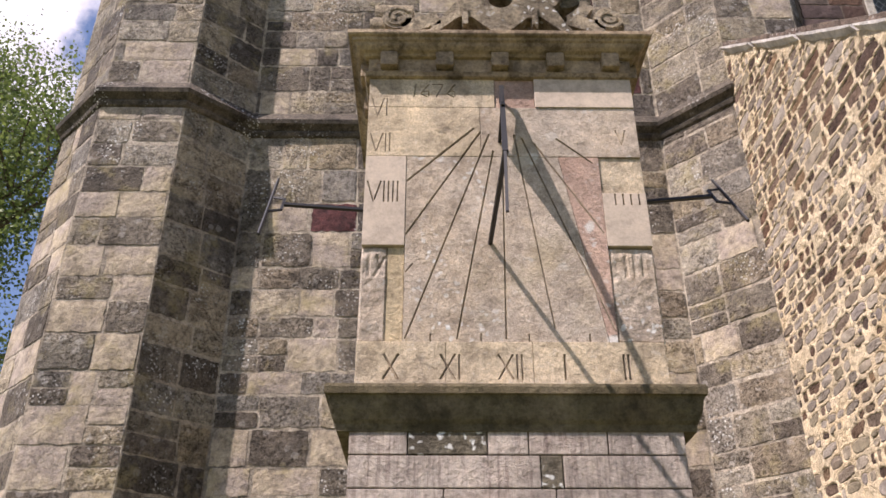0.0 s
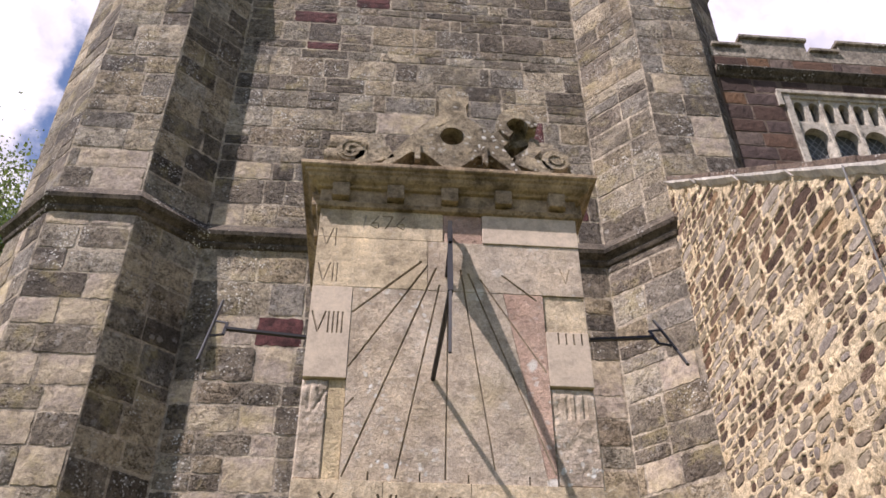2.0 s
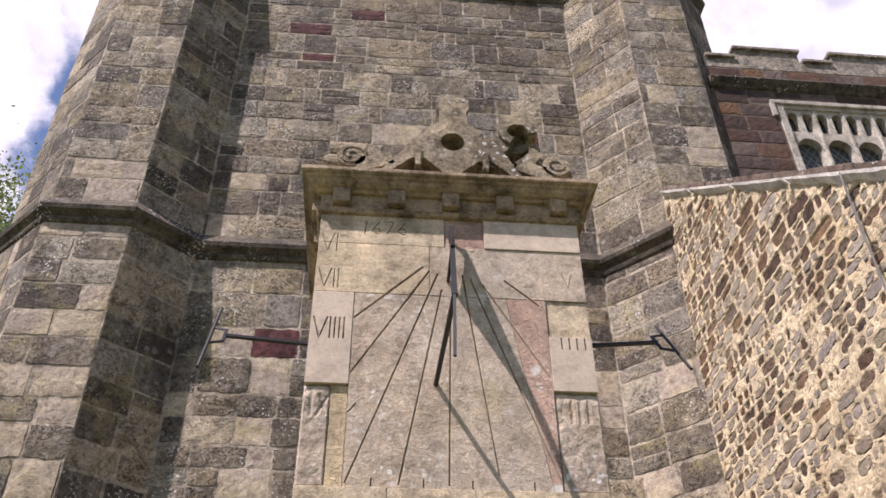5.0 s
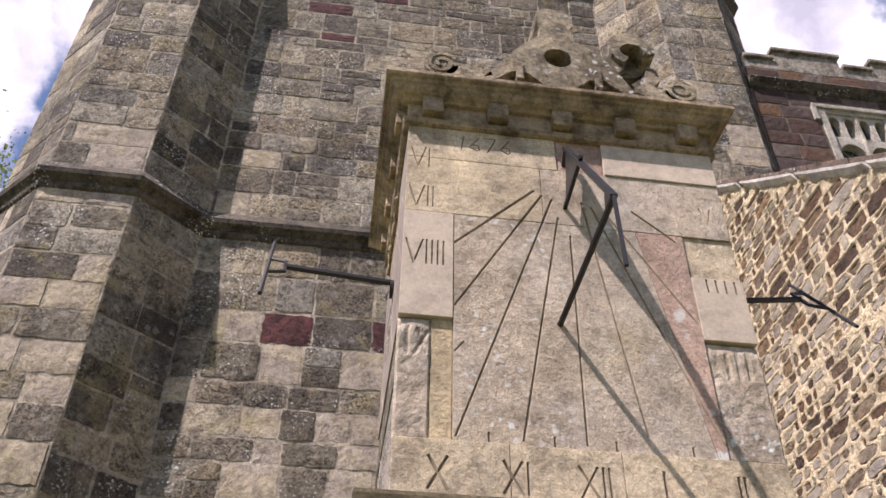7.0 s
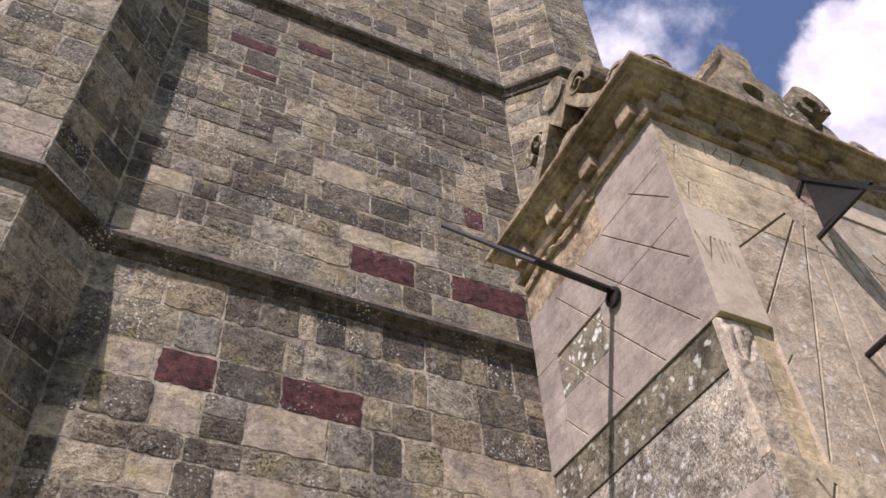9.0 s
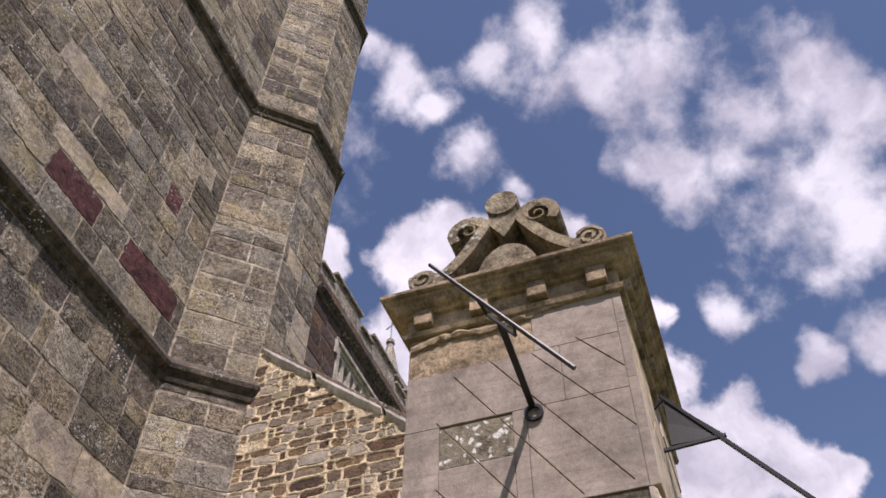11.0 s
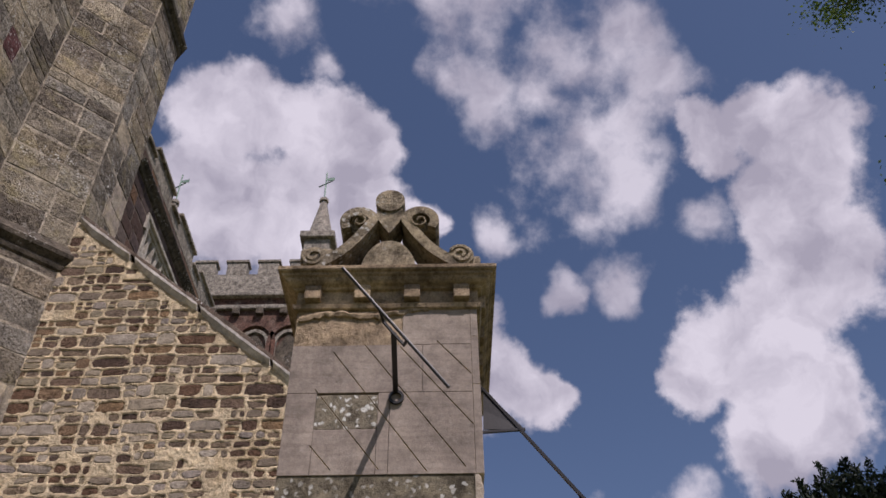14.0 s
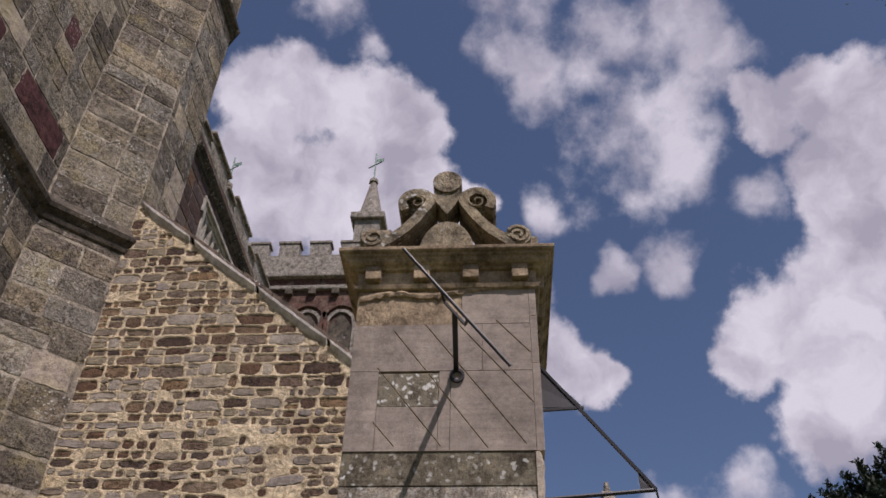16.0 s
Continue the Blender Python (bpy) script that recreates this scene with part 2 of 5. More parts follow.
ASHLAR = [(0.211, 0.183, 0.145), (0.128, 0.108, 0.086), (0.276, 0.25, 0.203), (0.161, 0.137, 0.109), (0.36, 0.306, 0.224), (0.236, 0.211, 0.177),
          (0.106, 0.092, 0.078), (0.301, 0.261, 0.195), (0.186, 0.161, 0.128), (0.252, 0.22, 0.17), (0.394, 0.339, 0.256), (0.145, 0.125, 0.1),
          (0.227, 0.208, 0.181), (0.285, 0.237, 0.166), (0.177, 0.149, 0.121), (0.236, 0.195, 0.145), (0.327, 0.294, 0.24), (0.119, 0.1, 0.08)]
M_BLOCK = stone("tower ashlar", ASHLAR, "object", pits=0.9, ochre=0.5, lichen=0.32, soot=0.75, fine=0.18, rosettes=0.2, bump=0.75, grain=0.78, stain=0.35)
M_BLOCKS = stone("tower ashlar far", ASHLAR, "island", pits=0.9, ochre=0.5, lichen=0.3, soot=0.75, fine=0.18, rosettes=0.2, bump=0.75, grain=0.78, stain=0.35)
M_PALE = stone("pale ashlar", [(0.29, 0.25, 0.20), (0.42, 0.355, 0.26), (0.33, 0.28, 0.24), (0.44, 0.385, 0.30)], grain=0.6, stain=0.4, bump=0.4, ochre=0.6, pits=0.4)
M_RED = stone("dark red ironstone", [(0.065, 0.025, 0.026), (0.10, 0.038, 0.038)], lichen=0.2, stain=0.4)
M_JOINT = stone("lime mortar", [(0.23, 0.20, 0.165), (0.37, 0.325, 0.265), (0.45, 0.40, 0.33)], bump=0.7, grain=0.8, stain=0.6, soot=0.6, ochre=0.3)
M_STRING = stone("dark weathered moulding", [(0.06, 0.052, 0.042), (0.12, 0.10, 0.08)], lichen=0.25)
RUBBLE = [(0.135, 0.080, 0.052), (0.20, 0.135, 0.085), (0.085, 0.056, 0.043), (0.25, 0.165, 0.095), (0.165, 0.115, 0.085), (0.11, 0.068, 0.048), (0.19, 0.145, 0.11),
          (0.10, 0.072, 0.058), (0.15, 0.098, 0.066), (0.23, 0.175, 0.125)]
GREYS = [(0.28, 0.240, 0.195), (0.35, 0.305, 0.255), (0.24, 0.205, 0.17), (0.32, 0.27, 0.205), (0.26, 0.22, 0.155), (0.40, 0.345, 0.275), (0.29, 0.25, 0.22), (0.21, 0.17, 0.13)]
M_RUBBLE = stone("brown rubble stone", RUBBLE, "object", grain=0.6, bump=0.8, stain=0.3, pits=0.4)
M_RUBBLES = stone("brown rubble stone far", RUBBLE, "island", grain=0.6, bump=0.8, stain=0.3, pits=0.4)
M_GREYSTONE = stone("grey rubble stone", GREYS, "object", grain=0.5, bump=0.5, stain=0.3, pits=0.2)
M_GREYSTONES = stone("grey rubble stone far", GREYS, "island", grain=0.5, bump=0.5, stain=0.3, pits=0.2)
M_LIME = stone("yellow lime mortar", [(0.58, 0.455, 0.285), (0.69, 0.575, 0.40), (0.63, 0.505, 0.33)], grain=0.45, stain=0.35, bump=1.0)
M_DIAL = stone("dial limestone", [(0.36, 0.315, 0.265), (0.46, 0.392, 0.322), (0.42, 0.345, 0.265), (0.50, 0.44, 0.37)], lichen=0.6, stain=0.5, bump=0.4, fine=0.35, grain=0.5, rosettes=0.9, pits=0.2, ochre=0.28)
M_DIALWARM = stone("warm dial limestone", [(0.54, 0.44, 0.30), (0.46, 0.39, 0.295)], grain=0.6, stain=0.55, fine=0.35, bump=0.4)
M_TABLET = stone("smooth replaced limestone", [(0.54, 0.45, 0.36), (0.49, 0.41, 0.325)], grain=0.3, stain=0.2, bump=0.15)
M_YELLOW = stone("yellow patch stone", [(0.50, 0.40, 0.25), (0.44, 0.37, 0.26)], grain=0.6, stain=0.4)
M_PINK = stone("pinkish stone", [(0.40, 0.27, 0.215), (0.46, 0.345, 0.28)], lichen=0.5, grain=0.55, fine=0.3, rosettes=0.9)
M_WEST = stone("brown grey ashlar", [(0.36, 0.305, 0.265), (0.27, 0.228, 0.20), (0.41, 0.35, 0.30)], grain=0.32, stain=0.5, fine=0.15, bump=0.2, streak=0.35)
M_WESTROUGH = stone("lichened rough ashlar", [(0.32, 0.285, 0.24), (0.40, 0.36, 0.31), (0.24, 0.21, 0.175)], lichen=1.3, fine=0.8, stain=0.6, bump=0.9)
M_WESTDARK = stone("dark lichened ashlar", [(0.13, 0.115, 0.085), (0.18, 0.155, 0.115)], lichen=1.2, stain=0.5)
M_SPOTTED = stone("thickly lichened panel stone", [(0.17, 0.15, 0.115), (0.22, 0.19, 0.145)], lichen=3.2, stain=0.4)
M_CORNICE = stone("mossy cornice stone", [(0.41, 0.32, 0.22), (0.28, 0.215, 0.15), (0.46, 0.37, 0.265)], stain=0.7, grain=0.8, bump=0.6)
M_SILL = stone("dirty sill stone", [(0.155, 0.122, 0.072), (0.105, 0.088, 0.052), (0.24, 0.195, 0.13)], stain=0.7, grain=0.7, bump=0.6, ochre=0.35)
M_CREST = stone("lichened crest stone", [(0.37, 0.31, 0.215), (0.25, 0.215, 0.16), (0.44, 0.37, 0.265)], lichen=0.5, stain=0.7, bump=0.9)
M_BASE = stone("tooled base limestone", [(0.34, 0.295, 0.26), (0.42, 0.365, 0.32), (0.38, 0.31, 0.27)], grain=0.5, stain=0.5, streak=-0.9, pits=0.3)
M_GRIME = stone("grime in the cuts", [(0.34, 0.28, 0.21), (0.43, 0.36, 0.275)], grain=0.5)
M_IRON = plain("painted black iron", (0.018, 0.017, 0.018), 0.45, 0.3, 0.3, 60)
M_IRONSHINE = plain("worn steel bar", (0.02, 0.019, 0.019), 0.42, 0.0, 0.3, 60)
M_COPE = stone("dark coping stone", [(0.085, 0.062, 0.050), (0.16, 0.125, 0.10)], lichen=0.3)
M_FLASH = stone("pale mortar fillet", [(0.72, 0.69, 0.66), (0.55, 0.525, 0.50)], grain=0.4, stain=0.6, bump=0.3)
AISLE = [(0.075, 0.045, 0.035), (0.11, 0.065, 0.045), (0.14, 0.08, 0.045), (0.085, 0.06, 0.055), (0.17, 0.105, 0.06), (0.13, 0.10, 0.085), (0.06, 0.04, 0.034), (0.095, 0.058, 0.042)]
M_AISLE = stone("brown aisle stone", AISLE, "object", grain=0.5, stain=0.3, bump=0.4)
M_AISLEJ = stone("aisle mortar", [(0.10, 0.075, 0.06), (0.19, 0.15, 0.12)], grain=0.4)
M_PARAPET = stone("parapet stone", [(0.20, 0.18, 0.155), (0.28, 0.255, 0.22), (0.13, 0.115, 0.10)], lichen=0.4, stain=0.6)
M_DRESS = stone("window dressing", [(0.47, 0.44, 0.39), (0.36, 0.33, 0.29)], stain=0.5, grain=0.6)
M_GLASS = plain("dark leaded glass", (0.07, 0.075, 0.08), 0.5, 0.0, 0.3, 12)
M_LEADBAR = plain("lead cames", (0.30, 0.31, 0.32), 0.6, 0.2)
M_CABLE = plain("dull grey cable", (0.16, 0.155, 0.15), 0.6, 0.2)
M_LEADROOF = plain("weathered lead sheet", (0.29, 0.292, 0.288), 0.6, 0.1, 0.18, 3)
M_REDARCH = stone("red sandstone arch", [(0.15, 0.075, 0.055), (0.11, 0.065, 0.052), (0.21, 0.15, 0.12)], stain=0.4)
M_TOWERGREY = stone("far tower stone", [(0.22, 0.205, 0.185), (0.29, 0.265, 0.235), (0.16, 0.145, 0.13)], stain=0.6)
M_VERDIGRIS = plain("green copper vane", (0.16, 0.24, 0.19), 0.6, 0.3)
M_BARK = stone("bark", [(0.09, 0.07, 0.05), (0.15, 0.12, 0.09)])
M_LEAF = leaf_material("fresh spring leaf", ((0.085, 0.13, 0.03), (0.20, 0.25, 0.065)))
M_LEAFB = leaf_material("lime green leaf", ((0.06, 0.11, 0.02), (0.14, 0.20, 0.04)))
M_YEW = leaf_material("dark yew needle", ((0.012, 0.022, 0.010), (0.03, 0.045, 0.02)))
M_BOUNCE_TURF = stone("unseen turf toned for bounce light", [(0.15, 0.15, 0.07), (0.11, 0.125, 0.05), (0.20, 0.185, 0.11)], grain=1.0, stain=0.5)


# ---- mesh helpers ----
def mesh_of(bm, name, *mats):
    me = bpy.data.meshes.new(name)
    bm.to_mesh(me)
    bm.free()
    for m in mats:
        me.materials.append(m)
    return me


def part(name, bm, material, parent, label=""):
    ob = new(name, mesh_of(bm, name, *(material if isinstance(material, (list, tuple)) else (material,))))
    ob.parent = parent
    if label:
        tagged(ob, label)
    return ob


def thing(name, label, category, group="", kind="", at=(0, 0, 0)):
    ob = new(name)
    ob.empty_display_size = 0.2
    ob.location = at
    return tagged(ob, label, category, group, kind)


def box(bm, x0, x1, y0, y1, z0, z1, bevel=0.0):
    v = [bm.verts.new(p) for p in ((x0, y0, z0), (x1, y0, z0), (x1, y1, z0), (x0, y1, z0), (x0, y0, z1), (x1, y0, z1), (x1, y1, z1), (x0, y1, z1))]
    fs = [bm.faces.new([v[i] for i in q]) for q in ((3, 2, 1, 0), (4, 5, 6, 7), (0, 1, 5, 4), (1, 2, 6, 5), (2, 3, 7, 6), (3, 0, 4, 7))]
    if bevel:
        bmesh.ops.bevel(bm, geom=list({e for f in fs for e in f.edges}), offset=bevel, segments=2, affect="EDGES", profile=0.6)
    return v


def hexa(bm, low, high):
    """A solid between two quads, each four points in order."""
    a, b = [bm.verts.new(p) for p in low], [bm.verts.new(p) for p in high]
    bm.faces.new(a[::-1])
    bm.faces.new(b)
    for i in range(4):
        j = (i + 1) % 4
        bm.faces.new((a[i], a[j], b[j], b[i]))


def rod(bm, a, b, r, r2=None, sides=8):
    a, b = Vector(a), Vector(b)
    turn = (b - a).to_track_quat("Z", "Y").to_matrix().to_4x4()
    bmesh.ops.create_cone(bm, cap_ends=True, segments=sides, radius1=r, radius2=r if r2 is None else r2, depth=(b - a).length,
                          matrix=Matrix.Translation((a + b) / 2) @ turn)


def bar(bm, a, b, w, h):
    """A flat bar from a to b, w across and h deep."""
    a, b = Vector(a), Vector(b)
    turn = (b - a).to_track_quat("Z", "Y").to_matrix().to_4x4()
    m = Matrix.Translation((a + b) / 2) @ turn @ Matrix.Diagonal((w, h, (b - a).length, 1))
    bmesh.ops.create_cube(bm, size=1, matrix=m)


def prism(bm, outline, place):
    """outline: 2D points; place(u, v, d): the point in the world, d 0 in front and 1 behind."""
    a = [bm.verts.new(place(u, v, 0)) for u, v in outline]
    b = [bm.verts.new(place(u, v, 1)) for u, v in outline]
    bm.faces.new(a)
    bm.faces.new(b[::-1])
    n = len(a)
    for i in range(n):
        j = (i + 1) % n
        bm.faces.new((a[j], a[i], b[i], b[j]))
    bmesh.ops.recalc_face_normals(bm, faces=bm.faces[:])


def sweep(bm, path, profile, closed=False):
    """A moulding along a plan path with mitred corners; it lies to the right of the way. profile: (out, z)."""
    n = len(path)
    rings = []
    for i, p in enumerate(path):
        p = Vector(p)
        before = (p - Vector(path[i - 1])).normalized() if (i or closed) else None
        after = (Vector(path[(i + 1) % n]) - p).normalized() if (i < n - 1 or closed) else None
        before, after = before or after, after or before
        na, nb = Vector((before.y, -before.x)), Vector((after.y, -after.x))
        m = (na + nb).normalized()
        m /= max(m.dot(na), 0.3)
        rings.append([bm.verts.new((p.x + m.x * o, p.y + m.y * o, z)) for o, z in profile])
    k = len(profile)
    for i in range(n if closed else n - 1):
        a, b = rings[i], rings[(i + 1) % n]
        for j in range(k - 1):
            bm.faces.new((a[j], b[j], b[j + 1], a[j + 1]))
    if not closed:
        bm.faces.new(rings[0][::-1])
        bm.faces.new(rings[-1])
    bmesh.ops.recalc_face_normals(bm, faces=bm.faces[:])


def carve(ob, cutter):
    """Cuts the mesh of cutter out of ob; the cut takes the cutter's material."""
    mod = ob.modifiers.new("cut", "BOOLEAN")
    mod.operation, mod.solver, mod.object = "DIFFERENCE", "EXACT", cutter
    mod.material_mode, mod.use_self = "TRANSFER", True
    bpy.context.view_layer.update()
    me = bpy.data.meshes.new_from_object(ob.evaluated_get(bpy.context.evaluated_depsgraph_get()))
    ob.modifiers.clear()
    ob.data = me


# ---- ashlar ----
RNG = random.Random(7)


def block_meshes(count, mat, nx=8, nz=5, rough=0.0038, seed=1):
    """Unit blocks, 1 wide and 1 high, their faces towards -y, uneven and worn at the edges."""
    rng = random.Random(seed)
    made = []
    for _ in range(count):
        bm = bmesh.new()
        rows = []
        tilt = rng.uniform(-0.007, 0.007)
        for k in range(nz + 1):
            row = []
            for i in range(nx + 1):
                rim = i in (0, nx) or k in (0, nz)
                corner = i in (0, nx) and k in (0, nz)
                u, v = -0.5 + i / nx, -0.5 + k / nz
                if rim:
                    u += rng.uniform(-0.022, 0.014) * (1 if u > 0 else -1)
                    v += rng.uniform(-0.036, 0.022) * (1 if v > 0 else -1)
                    if corner:
                        u *= rng.uniform(0.975, 1.0)
                        v *= rng.uniform(0.95, 1.0)
                    y = rng.uniform(-0.005, -0.0015)
                else:
                    u += rng.uniform(-0.25, 0.25) / nx
                    v += rng.uniform(-0.25, 0.25) / nz
                    y = -0.0065 + rng.uniform(-rough, rough * 0.9) + tilt * u
                row.append(bm.verts.new((u, y, v)))
            rows.append(row)
        for k in range(nz):
            for i in range(nx):
                bm.faces.new((rows[k][i], rows[k][i + 1], rows[k + 1][i + 1], rows[k + 1][i]))
        loop = rows[0] + [r[-1] for r in rows[1:]] + rows[-1][-2::-1] + [r[0] for r in rows[-2:0:-1]]
        back = [bm.verts.new((v.co.x * 1.01, 0.05, v.co.z * 1.01)) for v in loop]
        for i in range(len(loop)):
            j = (i + 1) % len(loop)
            bm.faces.new((loop[j], loop[i], back[i], back[j]))
        me = mesh_of(bm, "stone_block", mat)
        made.append(me)
    return made


def lay(courses, u0, u1, wide, fixed=(), joint=0.021, rng=RNG):
    """Blocks of a wall face in courses: (u, z, width, height, kind). fixed: (u0, u1, z, kind), blocks that the course at z must have."""
    out = []
    for z0, z1 in zip(courses, courses[1:]):
        must = sorted(f for f in fixed if z0 < f[2] < z1)
        spans, at = [], u0
        for a, b, _, kind in must:
            spans += [(at, a, None), (a, b, kind)]
            at = b
        spans.append((at, u1, None))
        for a, b, kind in spans:
            if kind:
                out.append(((a + b) / 2, (z0 + z1) / 2, b - a - joint, z1 - z0 - joint, kind))
                continue
            if b - a < 0.06:
                continue
            n = max(1, round((b - a) / (rng.uniform(0.85, 1.15) * wide)))
            cuts = [a] + sorted(a + (b - a) * (i + rng.uniform(-0.38, 0.38)) / n for i in range(1, n)) + [b]
            for p, q in zip(cuts, cuts[1:]):
                h, z = z1 - z0, (z0 + z1) / 2
                if h > 0.3 and q - p < 0.55 and rng.random() < 0.10:
                    for s in (-1, 1):
                        out.append(((p + q) / 2, z + s * h / 4, q - p - joint, h / 2 - joint, ""))
                else:
                    less, tight = rng.uniform(-0.008, 0.024), rng.uniform(-0.010, 0.014)
                    out.append(((p + q) / 2 + rng.uniform(-0.004, 0.004), z + rng.uniform(-0.4, 0.4) * less, q - p - joint - tight, h - joint - less, ""))
    return out


def random_courses(z0, z1, low=0.24, high=0.40, rng=RNG):
    zs = [z0]
    while zs[-1] < z1 - high:
        zs.append(zs[-1] + rng.uniform(low, high))
    return zs + [z1]


def put_blocks(parent, frame_m, blocks, near, meshes, kinds, far_mat, name="stone_block", turn=0.6):
    """Blocks for which near(u, z) holds become parts of their own (300 at most); the rest one joined part."""
    far_bm_v, far_bm_f = [], []
    count = 0
    for u, z, w, h, kind in blocks:
        me = RNG.choice(kinds[kind]) if kind else RNG.choice(meshes)
        m = frame_m @ Matrix.Translation((u, RNG.uniform(-0.005, 0.002), z)) @ Matrix.Rotation(radians(RNG.uniform(-turn, turn)), 4, "Y") @ Matrix.Diagonal((w, 1, h, 1))
        if kind or (near(u, z) and count < 300):
            ob = new(name, me)
            ob.parent = parent
            ob.matrix_basis = m
            count += 1
        else:
            k = len(far_bm_v)
            far_bm_v += [m @ v.co for v in me.vertices]
            far_bm_f += [[k + i for i in p.vertices] for p in me.polygons]
    if far_bm_v:
        me = bpy.data.meshes.new("stonework")
        me.from_pydata(far_bm_v, [], far_bm_f)
        me.materials.append(far_mat)
        ob = new("stonework", me)
        ob.parent = parent
        tagged(ob, kind="stuff")


def face_matrix(a, b):
    """The frame of a wall face from plan point a to b, seen with a to the left: x along, -y outwards."""
    a, b = Vector((*a, 0)), Vector((*b, 0))
    x = (b - a).normalized()
    y = Vector((-x.y, x.x, 0))
    return Matrix(((x.x, y.x, 0, a.x), (x.y, y.y, 0, a.y), (0, 0, 1, 0), (0, 0, 0, 1))), (b - a).length


# ---- ground ----
# never in view; its turf colour is chosen for the light bounced up
bm = bmesh.new()
bmesh.ops.create_grid(bm, x_segments=40, y_segments=40, size=1500)
ground = part("ground", bm, M_BOUNCE_TURF, None)
tagged(ground, "unseen churchyard ground in short green and straw coloured turf, toned for bounced light", "ground", kind="structure")

# ---- the tower ----
TOWER_TOP = 27.0
LEFT = [(-4.72, 6.2), (-4.72, 5.17), (-4.05, 4.5), (-3.1, 4.5), (-2.47, 5.06)]
RIGHT = [(2.40, 5.06), (3.05, 4.36), (3.98, 4.36), (4.64, 5.02), (4.64, 6.2)]
bm = bmesh.new()
outline = LEFT + RIGHT + [(4.64, 11), (-4.72, 11)]
low = [bm.verts.new((x, y, -0.3)) for x, y in outline]
high = [bm.verts.new((x, y, TOWER_TOP)) for x, y in outline]
for i in range(len(outline)):
    j = (i + 1) % len(outline)
    bm.faces.new((low[i], low[j], high[j], high[i]))
bm.faces.new(high)
bmesh.ops.recalc_face_normals(bm, faces=bm.faces[:])
tower = part("wall_tower", bm, M_JOINT, None)
tagged(tower, "tall church tower of grey-brown weathered ashlar with polygonal corner turrets", "tower", kind="structure")

PROFILE = [(0.0, 7.70), (0.03, 7.72), (0.045, 7.76), (0.03, 7.79), (0.05, 7.81), (0.10, 7.85), (0.115, 7.90), (0.10, 7.92), (0.02, 8.05), (0.0, 8.07)]
for lift in (0.0, 5.38, 10.45):
    bm = bmesh.new()
    sweep(bm, LEFT + RIGHT, [(o, z + lift) for o, z in PROFILE])
    ob = part("string_course", bm, M_STRING, tower, "dark weathered moulded string course")

# ---- sundial pillar ----
HW, DEEP = 0.61, 0.90
pillar = thing("sundial_pillar", "stone pillar with carved sundials and a moulded cornice", "sundial")
bm = bmesh.new()
box(bm, -HW + 0.03, HW - 0.03, 0.03, DEEP - 0.03, 0.0, 4.45)
part("core", bm, M_DIAL, pillar)
FRONT, WEST = [], []


def slab(x0, x1, y0, y1, z0, z1, mat, bevel=0.0025):
    bm = bmesh.new()
    box(bm, x0, x1, y0, y1, z0, z1, bevel)
    return part("stone_block", bm, [mat, M_GRIME], pillar)


g = 0.0008
for x0, x1, z0, z1, mat, proud in (
        (-0.61, -0.03, 4.105, 4.29, M_DIALWARM, 0.0), (-0.03, 0.155, 4.105, 4.29, M_PINK, -0.006), (0.155, 0.61, 4.105, 4.29, M_TABLET, 0.006),
        (-0.61, -0.10, 3.83, 4.105, M_DIALWARM, 0.0), (-0.10, 0.61, 3.83, 4.105, M_DIAL, 0.0),
        (-0.61, -0.43, 3.375, 3.83, M_TABLET, 0.0015), (-0.50, -0.43, 2.94, 3.375, M_YELLOW, -0.014),
        (0.42, 0.61, 3.64, 3.83, M_DIALWARM, -0.008),
        (0.42, 0.61, 3.375, 3.64, M_TABLET, 0.002), 
        (-0.61, -0.26, 2.745, 2.94, M_DIALWARM, 0.005), (-0.26, 0.08, 2.745, 2.94, M_DIALWARM, 0.003), (0.08, 0.60, 2.745, 2.94, M_DIALWARM, 0.005)):
    FRONT.append(slab(x0 + g, x1 - g, -proud, 0.035, z0 + g, z1 - g, mat))
for ob in FRONT:
    ob.data.materials.append(M_WEST)
    ob.data.materials.append(M_WESTROUGH)
    for p in ob.data.polygons:
        if p.normal.x < -0.9 and p.center.x < -0.605:
            p.material_index = 2 if p.center.z > 3.375 else 3
for outline, mat in (([(-0.429, 2.941), (0.385, 2.941), (0.24, 3.829), (-0.429, 3.829)], M_DIAL), ([(0.387, 2.941), (0.419, 2.941), (0.419, 3.829), (0.242, 3.829)], M_PINK)):
    bm = bmesh.new()
    prism(bm, outline, lambda u, v, d: Vector((u, 0.0015 + 0.0335 * d, v)))
    FRONT.append(part("dial_panel", bm, [mat, M_GRIME], pillar))
